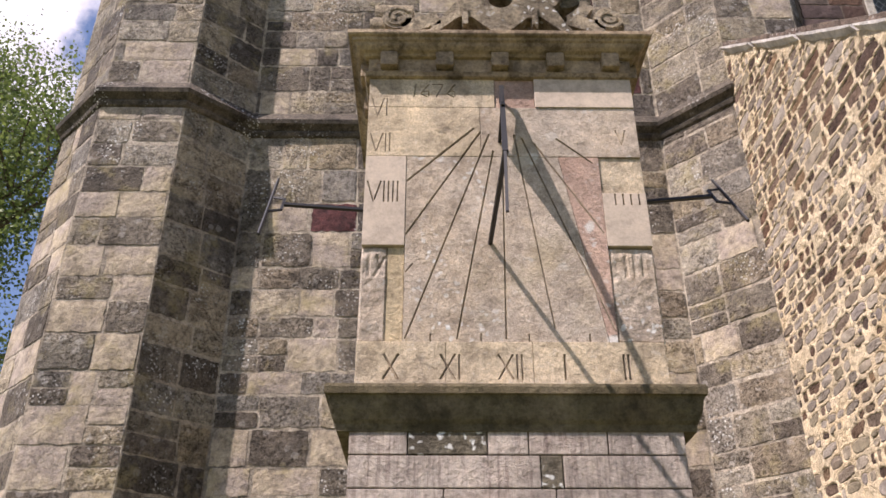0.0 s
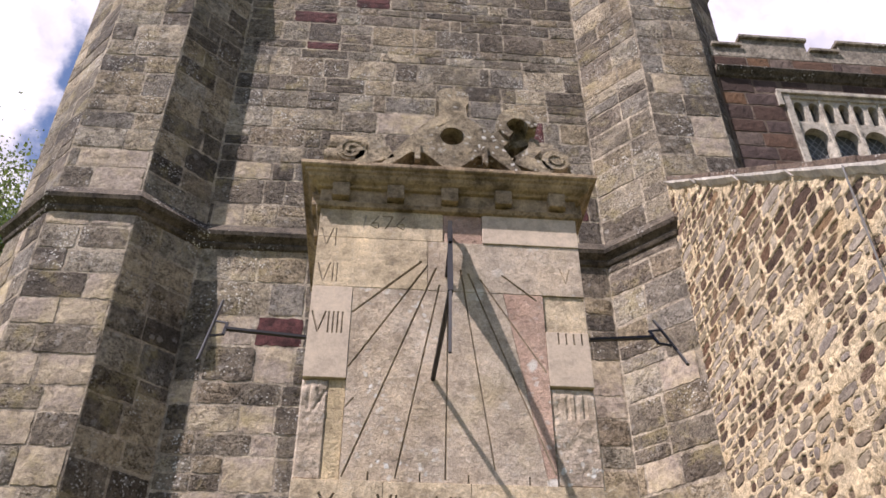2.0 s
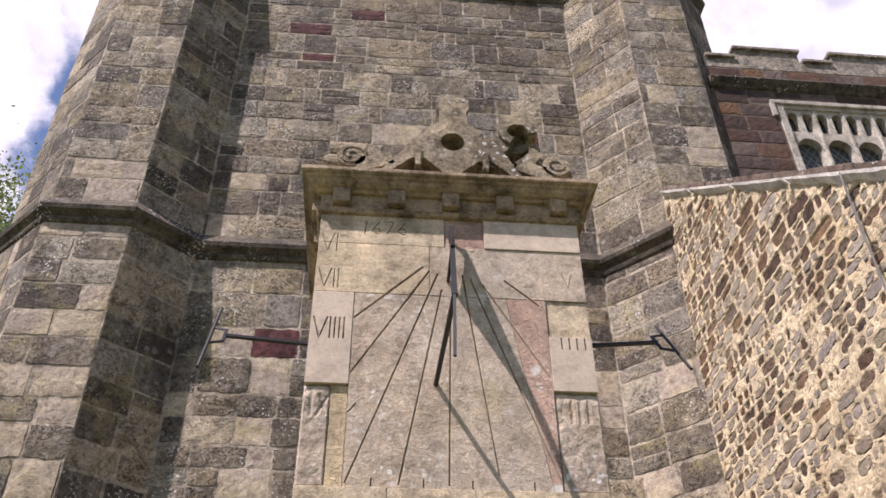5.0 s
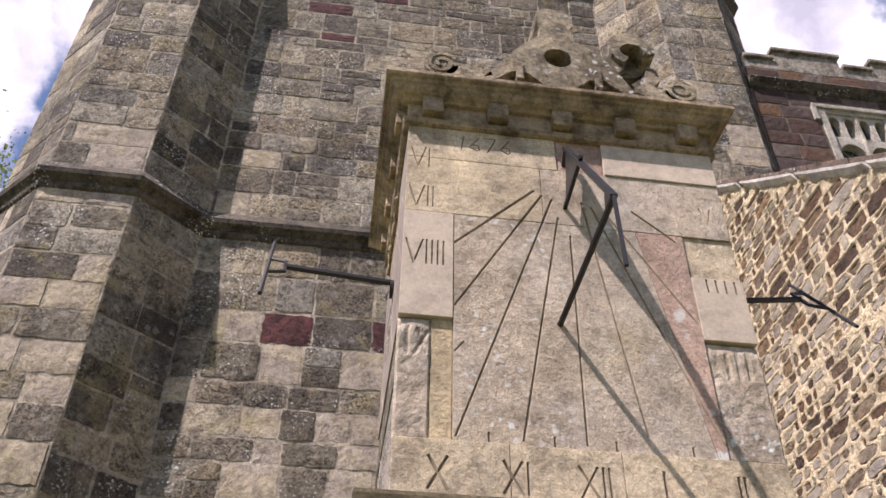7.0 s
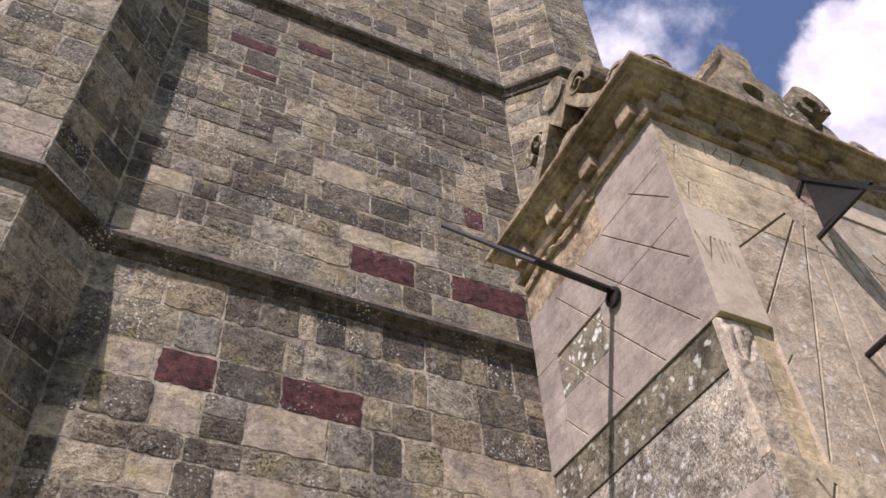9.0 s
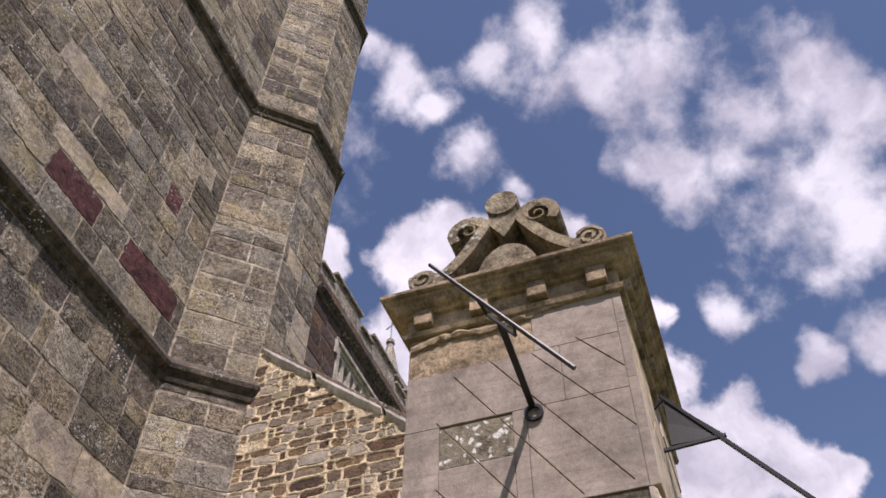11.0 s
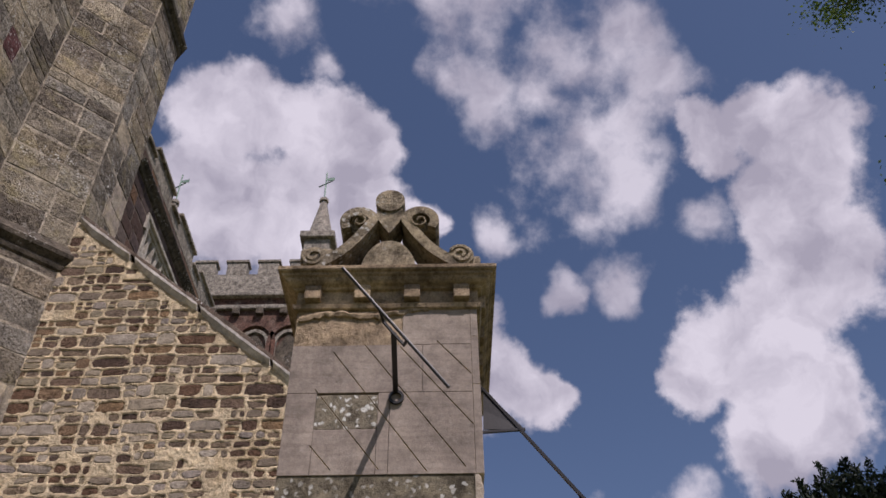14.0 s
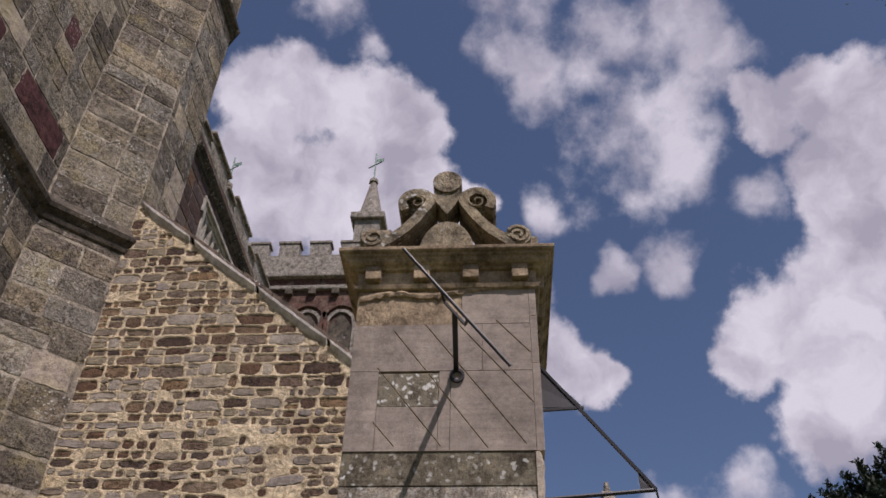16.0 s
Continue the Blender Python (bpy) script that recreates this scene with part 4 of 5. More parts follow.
bm = bmesh.new()
rod(bm, (0.0, -0.045, 4.185), (0.0, 0.02, 4.13), 0.010)
part("pin", bm, M_IRON, gn)
bm = bmesh.new()
bar(bm, (-0.02, -0.255, 3.925), (-0.015, 0.03, 3.91), 0.014, 0.014)
part("lower_bar", bm, M_IRON, gn)
for name, s, high, foot in (("west_gnomon", -1, (1.118, 0.614, 4.118), (1.078, 0.149, 3.512)), ("east_gnomon", 1, (1.075, 0.415, 3.99), (1.075, 0.10, 3.565))):
    sg = thing(name, "slanting black iron bar gnomon on a stem from the pillar", "gnomon", "gnomons")
    high, foot = Vector((s * high[0], *high[1:])), Vector((s * foot[0], *foot[1:]))
    up = (high - foot).normalized()
    mid = foot + (high - foot) * (0.50 if s < 0 else 0.58)
    hub = mid + Vector((-s * 0.065, 0, 0))
    bm = bmesh.new()
    root = 3.790 if s < 0 else 3.835
    hexa(bm, [(s * 0.59, 0.383, root - 0.006), (s * 0.59, 0.407, root - 0.006), (s * 0.59, 0.407, root + 0.006), (s * 0.59, 0.383, root + 0.006)],
         [(hub.x, hub.y - 0.012, hub.z - 0.006), (hub.x, hub.y + 0.012, hub.z - 0.006), (hub.x, hub.y + 0.012, hub.z + 0.006), (hub.x, hub.y - 0.012, hub.z + 0.006)])
    bmesh.ops.recalc_face_normals(bm, faces=bm.faces[:])
    part("stem", bm, M_IRON, sg)
    bm = bmesh.new()
    rod(bm, high, foot, 0.0078)
    part("style", bm, M_IRONSHINE, sg)
    bm = bmesh.new()
    for side in (-1, 1):
        bar(bm, hub + up * 0.075 * side, mid + up * 0.098 * side, 0.011, 0.008)
    bar(bm, hub - up * 0.078, hub + up * 0.078, 0.013, 0.010)
    part("bracket", bm, M_IRON, sg)
    bm = bmesh.new()
    n = 18
    rings = []
    for i in range(n):
        q = 2 * math.pi * i / n
        c = Vector((s * 0.618, 0.39 + 0.030 * math.cos(q), 3.757 + 0.030 * math.sin(q)))
        o = Vector((0, math.cos(q), math.sin(q)))
        rings.append([bm.verts.new(c + o * 0.006 * a + Vector((s * 0.006 * b, 0, 0))) for a, b in ((1, 1), (-1, 1), (-1, -1), (1, -1))])
    for i in range(n):
        a, b = rings[i], rings[(i + 1) % n]
        for j in range(4):
            bm.faces.new((a[j], a[(j + 1) % 4], b[(j + 1) % 4], b[j]))
    bmesh.ops.recalc_face_normals(bm, faces=bm.faces[:])
    part("ring", bm, M_IRON, sg)

# ---- the raking rubble wall ----
RX, R0, R1 = 3.07, 4.38, 0.6


def rake(y):
    return 8.358 + 0.825 * (y - 4.2)


bm = bmesh.new()
pts = [(R0, -0.3), (R0, rake(R0)), (R1, rake(R1)), (R1, -0.3)]
prism(bm, pts, lambda u, v, d: Vector((RX + 0.55 * d, u, v)))
rubble = part("wall_rubble", bm, M_LIME, None)
tagged(rubble, "raking wall of small brown rubble stones in thick yellow lime mortar", "wall", kind="structure")
cope = random.Random(17)
ya = 4.31
while ya > R1 + 0.15:
    yb = max(R1, ya - cope.uniform(0.22, 0.50))
    bm = bmesh.new()
    o, lift = cope.uniform(-0.012, 0.012), cope.uniform(-0.008, 0.012)
    p, q = ya - 0.005, yb + 0.005
    hexa(bm, [(RX - 0.045 + o, p, rake(p) + 0.050), (RX + 0.62, p, rake(p) + 0.050), (RX + 0.62, q, rake(q) + 0.050), (RX - 0.045 + o, q, rake(q) + 0.050)],
         [(RX - 0.040 + o, p, rake(p) + 0.112 + lift), (RX + 0.60, p, rake(p) + 0.14), (RX + 0.60, q, rake(q) + 0.14), (RX - 0.040 + o, q, rake(q) + 0.112 + lift - o)])
    bmesh.ops.bevel(bm, geom=bm.edges[:], offset=0.008, segments=2, affect="EDGES", profile=0.6)
    part("coping_stone", bm, M_COPE, rubble)
    ya = yb
for y_from, y_to in ((4.31, 3.62), (3.55, 2.75), (2.70, 1.9), (1.86, R1)):
    bm = bmesh.new()
    rings = []
    steps = 26
    for i in range(steps + 1):
        y = y_from + (y_to - y_from) * i / steps
        hang = 0.058 + 0.028 * noise.noise(Vector((y * 5, 1, 2))) + 0.016 * noise.noise(Vector((y * 19, 4, 2)))
        hang *= min(1.0, 0.35 + 3 * min(i, steps - i) / steps)
        swell = 0.060 + 0.012 * noise.noise(Vector((y * 11, 7, 3)))
        rings.append([bm.verts.new(c) for c in ((RX + 0.02, y, rake(y) + 0.046), (RX - swell - 0.015, y, rake(y) + 0.046), (RX - swell - 0.012, y, rake(y) + 0.03 - hang * 0.3), (RX - 0.030, y, rake(y) - hang), (RX + 0.02, y, rake(y) - hang))])
    for a, c in zip(rings, rings[1:]):
        for k in range(5):
            bm.faces.new((a[k], a[(k + 1) % 5], c[(k + 1) % 5], c[k]))
    bm.faces.new(rings[0][::-1])
    bm.faces.new(rings[-1])
    bmesh.ops.recalc_face_normals(bm, faces=bm.faces[:])
    part("flashing", bm, M_FLASH, rubble, "pale broken mortar fillet under the coping")

bm = bmesh.new()
rod(bm, (RX - 0.075, 1.2, 0.0), (RX - 0.075, 1.2, rake(1.2) + 0.03), 0.008)
cable = part("conductor_cable", bm, M_CABLE, None)
tagged(cable, "thin grey lightning conductor cable down the rubble wall", "cable")

# ---- south aisle ----
AY = 4.5
bm = bmesh.new()
for x0, x1, z0, z1 in ((4.14, 5.10, -0.3, 11.12), (5.10, 7.22, 10.42, 11.12), (5.10, 7.22, -0.3, 7.4), (7.22, 8.6, -0.3, 11.12)):
    box(bm, x0, x1, AY, AY + 0.7, z0, z1)
aisle = part("wall_aisle", bm, M_AISLEJ, None)
tagged(aisle, "brown ironstone aisle wall below a battlemented parapet", "wall", kind="structure")
bm = bmesh.new()
sweep(bm, [(4.14, AY), (8.6, AY)], [(0, 10.66), (0.03, 10.68), (0.05, 10.72), (0.09, 10.76), (0.11, 10.80), (0.10, 10.83), (0.03, 10.87), (0.0, 10.90)])
part("string_course", bm, M_STRING, aisle)
at = 4.16
for i, (w, tall) in enumerate(((0.50, 0), (0.95, 1), (0.5, 0), (0.95, 1), (0.5, 0), (0.95, 1))):
    bm = bmesh.new()
    z1 = 11.52 if tall else 11.32
    box(bm, at, at + w, AY - 0.005, AY + 0.45, 11.12, z1, 0.01)
    box(bm, at - (0.03 if tall else -0.03), at + w + (0.03 if tall else -0.03), AY - 0.05, AY + 0.5, z1, z1 + 0.06, 0.012)
    part("merlon" if tall else "parapet_stone", bm, M_PARAPET, aisle)
    at += w
win = thing("window_1", "stone traceried church window with leaded lights", "window", kind="structure")
bm = bmesh.new()
box(bm, 4.93, 7.35, AY - 0.035, AY + 0.1, 10.40, 10.47, 0.012)
box(bm, 4.91, 4.98, AY - 0.04, AY + 0.08, 10.15, 10.40, 0.01)
part("hood_mould", bm, M_DRESS, win)
bm = bmesh.new()
box(bm, 5.00, 5.11, AY - 0.012, AY + 0.32, 7.4, 10.40, 0.015)
box(bm, 7.21, 7.32, AY - 0.012, AY + 0.32, 7.4, 10.40, 0.015)
box(bm, 5.11, 7.21, AY + 0.005, AY + 0.32, 10.34, 10.40, 0.01)
part("window_frame", bm, M_DRESS, win)
LW = 0.42
for i in range(5):
    x0 = 5.11 + LW * i
    bm = bmesh.new()
    cx, r = x0 + LW / 2, LW / 2 - 0.035
    arc = [(cx + r * math.cos(math.pi * k / 12), 9.60 + r * 1.15 * math.sin(math.pi * k / 12)) for k in range(13)]
    prism(bm, [(x0 + LW, 9.60), (x0 + LW, 9.92), (x0, 9.92), (x0, 9.60)] + arc[::-1], lambda u, v, d: Vector((u, AY + 0.035 + 0.12 * d, v)))
    part("tracery_arch", bm, M_DRESS, win)
    for j in (0, 1):
        bm = bmesh.new()
        c, r2 = x0 + LW * (0.25 + 0.5 * j), LW / 4 - 0.034
        arc = [(c + r2 * math.cos(math.pi * k / 8), 10.19 + r2 * 1.5 * math.sin(math.pi * k / 8)) for k in range(9)]
        prism(bm, [(c + LW / 4, 9.92), (c + LW / 4, 10.35), (c - LW / 4, 10.35), (c - LW / 4, 9.92), (c - r2, 9.92)] + arc[::-1] + [(c + r2, 9.92)], lambda u, v, d: Vector((u, AY + 0.035 + 0.11 * d, v)))
        part("tracery_panel", bm, M_DRESS, win)
    if i:
        bm = bmesh.new()
        prism(bm, [(x0 - 0.055, 0.14), (x0 - 0.018, 0.015), (x0 + 0.018, 0.015), (x0 + 0.055, 0.14), (x0 + 0.02, 0.24), (x0 - 0.02, 0.24)], lambda u, v, d: Vector((u, AY + v, 7.4 + 2.96 * d)))
        part("mullion", bm, M_DRESS, win)
    bm = bmesh.new()
    box(bm, x0 + 0.02, x0 + LW - 0.02, AY + 0.165, AY + 0.175, 7.4, 10.36)
    pane = part("pane", bm, M_GLASS, win)
    bm = bmesh.new()
    for k in range(-6, 34):
        for s in (1, -1):
            za = 7.3 + 0.14 * k
            p, q = ((x0 + 0.03, za), (x0 + LW - 0.03, za + 0.50 * s))
            if min(p[1], q[1]) > 7.4 and max(p[1], q[1]) < 10.0:
                bar(bm, (p[0], AY + 0.158, p[1]), (q[0], AY + 0.158, q[1]), 0.009, 0.009)
    part("lead_cames", bm, M_LEADBAR, pane)
bm = bmesh.new()
rod(bm, (8.52, AY - 0.10, 3.0), (8.52, AY - 0.10, 11.0), 0.06)
box(bm, 8.40, 8.64, AY - 0.20, AY - 0.01, 10.6, 10.9, 0.02)
pipe = part("drainpipe", bm, M_COPE, None)
tagged(pipe, "dark rainwater pipe with a hopper on the aisle wall", "drainpipe")

# ---- lead-roofed transept beyond ----
transept = thing("transept", "stone church transept with a grey standing-seam lead roof", "building")
EX, RXX, S_END, N_END, EZ, RZ = 14.0, 17.2, -2.72, 4.5, 7.95, 10.95
bm = bmesh.new()
box(bm, EX + 0.15, RXX + 3.0, S_END + 0.1, N_END, -0.3, EZ - 0.12)
part("wall", bm, M_PARAPET, transept)
bm = bmesh.new()
prism(bm, [(EX, EZ), (RXX, RZ), (RXX + 3.2, EZ), (RXX + 3.2, EZ - 0.12), (EX, EZ - 0.12)], lambda u, v, d: Vector((u, S_END + 0.2 + (N_END - S_END - 0.2) * d, v)))
part("roof", bm, M_LEADROOF, transept)
for i in range(19):
    y = S_END + 0.42 + 0.37 * i
    bm = bmesh.new()
    rod(bm, (EX, y, EZ + 0.02), (RXX, y, RZ + 0.02), 0.028, sides=6)
    part("lead_roll", bm, M_LEADROOF, transept)
bm = bmesh.new()
bar(bm, (EX - 0.1, S_END + 0.06, EZ - 0.02), (RXX, S_END + 0.06, RZ + 0.25), 0.30, 0.34)
bar(bm, (RXX, S_END + 0.06, RZ + 0.25), (RXX + 3.2, S_END + 0.06, EZ), 0.30, 0.34)
part("gable_coping", bm, M_PARAPET, transept)
bm = bmesh.new()
bmesh.ops.create_cone(bm, cap_ends=True, segments=6, radius1=0.11, radius2=0.06, depth=0.34, matrix=Matrix.Translation((RXX - 0.02, S_END + 0.06, RZ + 0.48)))
part("finial", bm, M_PARAPET, transept)
bm = bmesh.new()
rod(bm, (EX - 0.06, S_END + 0.1, EZ - 0.06), (EX - 0.06, N_END, EZ - 0.06), 0.075)
rod(bm, (EX + 0.06, -0.9, 3.0), (EX + 0.06, -0.9, EZ - 0.1), 0.06)
part("gutter", bm, M_LEADBAR, transept)

# ---- central tower beyond ----
ctower = thing("central_tower", "distant battlemented church tower with red arches and spired pinnacles", "tower")
CX, Y0, Y1 = 23.0, 4.7, 13.2
bm = bmesh.new()
box(bm, CX, CX + 8.5, Y0, Y1, -0.3, 23.45)
part("wall", bm, M_REDARCH, ctower)
bm = bmesh.new()
box(bm, CX - 0.1, CX + 8.6, Y0 - 0.1, Y1 + 0.1, 23.4, 24.55)
part("parapet", bm, M_TOWERGREY, ctower)
for z, o in ((23.35, 0.22), (22.72, 0.16)):
    bm = bmesh.new()
    box(bm, CX - o, CX + 8.5 + o, Y0 - o, Y1 + o, z, z + 0.2, 0.05)
    part("string_course", bm, M_TOWERGREY, ctower)
for i in range(6):
    y = Y0 + 1.0 + 1.32 * i
    bm = bmesh.new()
    box(bm, CX - 0.1, CX + 0.35, y, y + 0.85, 24.55, 25.2, 0.03)
    box(bm, CX - 0.15, CX + 0.4, y - 0.06, y + 0.91, 25.2, 25.32, 0.02)
    part("merlon", bm, M_TOWERGREY, ctower)
for i in range(8):
    y = Y0 + 0.9 + 0.95 * i
    bm = bmesh.new()
    box(bm, CX - 0.2, CX, y - 0.15, y + 0.15, 22.45, 22.74, 0.03)
    part("corbel", bm, M_STRING, ctower)
for i in range(5):
    y = Y0 + 1.5 + 1.35 * i
    for r, w, dx, mat in ((0.78, 0.16, 0.14, M_REDARCH), (0.55, 0.14, 0.10, M_TOWERGREY)):
        bm = bmesh.new()
        arc = [(y + r * math.cos(math.pi * k / 12), 20.9 + 1.35 * r * math.sin(math.pi * k / 12) ** 0.9) for k in range(13)]
        ribbon(bm, [(arc[0][0], 18.0)] + arc + [(arc[-1][0], 18.0)], lambda f, w=w: w, lambda u, v, d, dx=dx: Vector((CX - dx + 0.2 * d, u, v)))
        part("arch_moulding", bm, mat, ctower)
    # no hole here: a dark panel on the wall stands for the shaded opening
    bm = bmesh.new()
    prism(bm, [(y - 0.45, 18.0), (y + 0.45, 18.0), (y + 0.45, 20.9), (y, 21.6), (y - 0.45, 20.9)], lambda u, v, d: Vector((CX - 0.03 + 0.1 * d, u, v)))
    part("opening", bm, M_STRING, ctower)
for y, x in ((5.57, CX + 0.5), (12.4, CX + 0.5)):
    pin = part("pinnacle", bmesh.new(), M_TOWERGREY, ctower)
    bm = bmesh.new()
    box(bm, x - 0.5, x + 0.5, y - 0.55, y + 0.55, 24.0, 26.6, 0.03)
    box(bm, x - 0.68, x + 0.68, y - 0.75, y + 0.75, 26.6, 26.95, 0.05)
    bmesh.ops.create_cone(bm, cap_ends=True, segments=8, radius1=0.62, radius2=0.12, depth=2.5, matrix=Matrix.Translation((x, y, 28.15)))
    bmesh.ops.create_cone(bm, cap_ends=True, segments=8, radius1=0.22, radius2=0.2, depth=0.18, matrix=Matrix.Translation((x, y, 29.42)))
    bm.to_mesh(pin.data)
    bm.free()
    bm = bmesh.new()
    rod(bm, (x, y, 29.4), (x, y, 31.3), 0.035)
    rod(bm, (x - 0.2, y - 0.35, 30.55), (x + 0.2, y + 0.35, 30.55), 0.03)
    hexa(bm, [(x, y, 30.75), (x, y - 0.38, 30.8), (x, y - 0.38, 31.0), (x, y, 30.9)], [(x + 0.02, y, 30.75), (x + 0.02, y - 0.38, 30.8), (x + 0.02, y - 0.38, 31.0), (x + 0.02, y, 30.9)])
    part("weather_vane", bm, M_VERDIGRIS, pin)


# ---- trees ----
def tree(name, label, at, height, spread, leaf_mat, seed, leaves, size, start=0.25, needle=False, droop=0.0, loose=0.20):
    rng = np.random.default_rng(seed)
    r = random.Random(seed)
    th = thing(name, label, "tree", at=at)
    bm = bmesh.new()
    tips = []

    def limb(p, way, length, radius, level):
        p, way = Vector(p), Vector(way).normalized()
        steps = 3
        for i in range(steps):
            q = p + way * length / steps
            rod(bm, p, q, radius * (1 - 0.2 * i), radius * (1 - 0.2 * (i + 1)), 6 if level < 2 else 4)
            p = q
            way = (way + Vector((r.uniform(-0.2, 0.2), r.uniform(-0.2, 0.2), r.uniform(-0.05, 0.18) - droop))).normalized()
            if level >= 1:
                tips.append((p.copy(), length))
            if level < 3 and (i or level):
                for _ in range(2):
                    side = Vector((r.uniform(-1, 1), r.uniform(-1, 1), r.uniform(-0.15, 0.7)))
                    limb(p, way * 0.5 + side, length * r.uniform(0.5, 0.72), radius * 0.5, level + 1)
        tips.append((p, length))

    trunk = height * start
    rod(bm, (0, 0, -0.2), (0, 0, trunk), height * 0.028, height * 0.02, 10)
    if needle:
        rod(bm, (0, 0, trunk), (0, 0, height * 0.96), height * 0.02, 0.02, 8)
        for i in range(120):
            f = start + (0.98 - start) * i / 120
            a = i * 2.4 + r.uniform(-0.3, 0.3)
            reach = spread * (1.04 - f) ** 0.6 * r.uniform(0.45, 1.12)
            way = Vector((math.cos(a), math.sin(a), 0))
            p = Vector((0, 0, height * f))
            for k in range(12):
                u = (k + 1) / 12
                q = Vector((0, 0, height * f)) + way * reach * u + Vector((0, 0, reach * (0.12 * u + 0.62 * u ** 3)))
                rod(bm, p, q, 0.04 - 0.03 * u, 0.035 - 0.03 * u, 3)
                p = q
                tips.append((q.copy(), 0.9 - 0.7 * u))
                if k in (4, 6, 8, 10):
                    for side in (-1, 1):
                        turn = Vector((-way.y, way.x, 0)) * side * 0.8 + way + Vector((0, 0, r.uniform(0.3, 0.9)))
                        for m in range(1, 6):
                            tips.append((q + turn.normalized() * 0.15 * m * (1.3 - 0.6 * u), 0.4 - 0.06 * m))
    else:
        for i in range(7):
            a = i * 2.4 + r.uniform(-0.3, 0.3)
            limb((0, 0, trunk * (0.75 + 0.06 * i)), (math.cos(a), math.sin(a), r.uniform(0.5, 1.3)), spread * r.uniform(0.5, 0.62), height * 0.012, 1)
        limb((0, 0, trunk * 0.98), (0, 0, 1), height * 0.45, height * 0.018, 0)
    part("trunk", bm, M_BARK, th)
    tp = np.array([t[0] for t in tips])
    ln = np.array([t[1] for t in tips])
    pick = rng.integers(0, len(tp), leaves)
    scatter = rng.normal(0, 1, (leaves, 3)) * (loose * ln[pick, None] + (0.03 if needle else 0.6 * loose))
    c = tp[pick] + scatter
    d1 = rng.normal(0, 1, (leaves, 3))
    if needle:
        d1 = scatter + np.array((0, 0, 0.25)) + 0.3 * d1
    d1 /= np.linalg.norm(d1, axis=1)[:, None]
    d2 = np.cross(d1, rng.normal(0, 1, (leaves, 3)))
    d2 /= np.linalg.norm(d2, axis=1)[:, None]
    s = size * rng.uniform(0.6, 1.3, (leaves, 1))
    wide = 0.22 if needle else 0.42
    v = np.stack([c - d1 * s * 0.5, c + d2 * s * wide, c + d1 * s * 0.6, c - d2 * s * wide], 1).reshape(-1, 3)
    me = bpy.data.meshes.new("crown")
    me.from_pydata(v.tolist(), [], np.arange(leaves * 4).reshape(-1, 4).tolist())
    me.materials.append(leaf_mat)
    ob = new("crown", me)
    ob.parent = th
    return th


tree("tree", "tall broadleaf tree in fresh light green spring leaf", (-15.5, 15.0, 0), 18.5, 7.5, M_LEAF, 3, 170000, 0.105)
tree("tree", "spreading broadleaf tree in light green leaf behind another", (-20.5, 22.0, 0), 21.0, 9.0, M_LEAF, 5, 80000, 0.14)
tree("tree", "broadleaf tree with dense mid-green leaves", (6.7, -16.5, 0), 25.0, 7.5, M_LEAFB, 8, 260000, 0.105, 0.58, loose=0.12)
tree("yew_tree", "dark green conifer with upswept branches", (13.8, -8.6, 0), 9.9, 4.8, M_YEW, 11, 110000, 0.12, 0.12, True, loose=0.13)

# ---- pieces of the walls ----
BLOCKS = block_meshes(14, M_BLOCK, seed=3)
KINDS = {"red": block_meshes(2, M_RED, seed=4), "pale": block_meshes(2, M_PALE, seed=5, rough=0.0025)}


def lightened(blocks, below, share):
    """Turns a share of the stones below a height pale; sunlit brightness goes into their colour."""
    rng = random.Random(53)
    return [(u, z, w, h, kind or ("pale" if z < below and rng.random() < share else "")) for u, z, w, h, kind in blocks]


low_courses = [2.45, 2.80, 3.16, 3.52, 3.80, 4.18, 4.53, 4.77, 5.14, 5.39, 5.71, 5.97, 6.42, 6.80, 7.26, 7.72]
high_courses = [8.04, 8.41, 8.82, 9.11] + random_courses(9.40, 11.35)[0:] + [11.52, 11.94, 12.20, 12.36, 12.61, 13.10]
back, length = face_matrix(LEFT[-1], RIGHT[0])
X0 = -LEFT[-1][0]
fixed = [(X0 + a, X0 + b, z, k) for a, b, z, k in (
    (-1.68, -1.16, 6.6, "red"), (-2.16, -1.70, 6.6, "pale"), (-0.56, 0.24, 6.6, "red"), (1.5, 1.78, 9.8, "red"), (-0.84, -0.09, 6.2, "pale"), (-0.79, -0.16, 5.25, "pale"), (-2.25, -1.78, 8.95, "pale"),
    (0.02, 0.80, 8.6, "red"), (1.25, 2.25, 8.6, "red"), (-1.58, -1.11, 11.43, "red"), (-1.82, -1.18, 12.05, "red"), (-0.93, -0.41, 12.5, "red"),
    (1.05, 1.75, 6.2, "pale"), (-2.3, -1.7, 3.3, "pale"), (-2.4, -2.05, 8.2, "pale"), (-0.1, 0.5, 8.95, "pale"), (0.5, 1.1, 8.95, "pale"), (-0.5, 0.2, 10.1, "pale"))]
wall_blocks = lay(low_courses, 0.01, length - 0.01, 0.44, fixed) + lay(high_courses, 0.01, length - 0.01, 0.44, fixed)
wall_blocks = lightened(wall_blocks, 6.3, 0.28)
wall_blocks += lay(random_courses(13.45, 18.1), 0.01, length - 0.01, 0.5) + lay(random_courses(18.55, 26.9), 0.01, length - 0.01, 0.55)
put_blocks(tower, back, wall_blocks, lambda u, z: 3.9 < z < 11.6, BLOCKS, KINDS, M_BLOCKS)
plan = LEFT + RIGHT
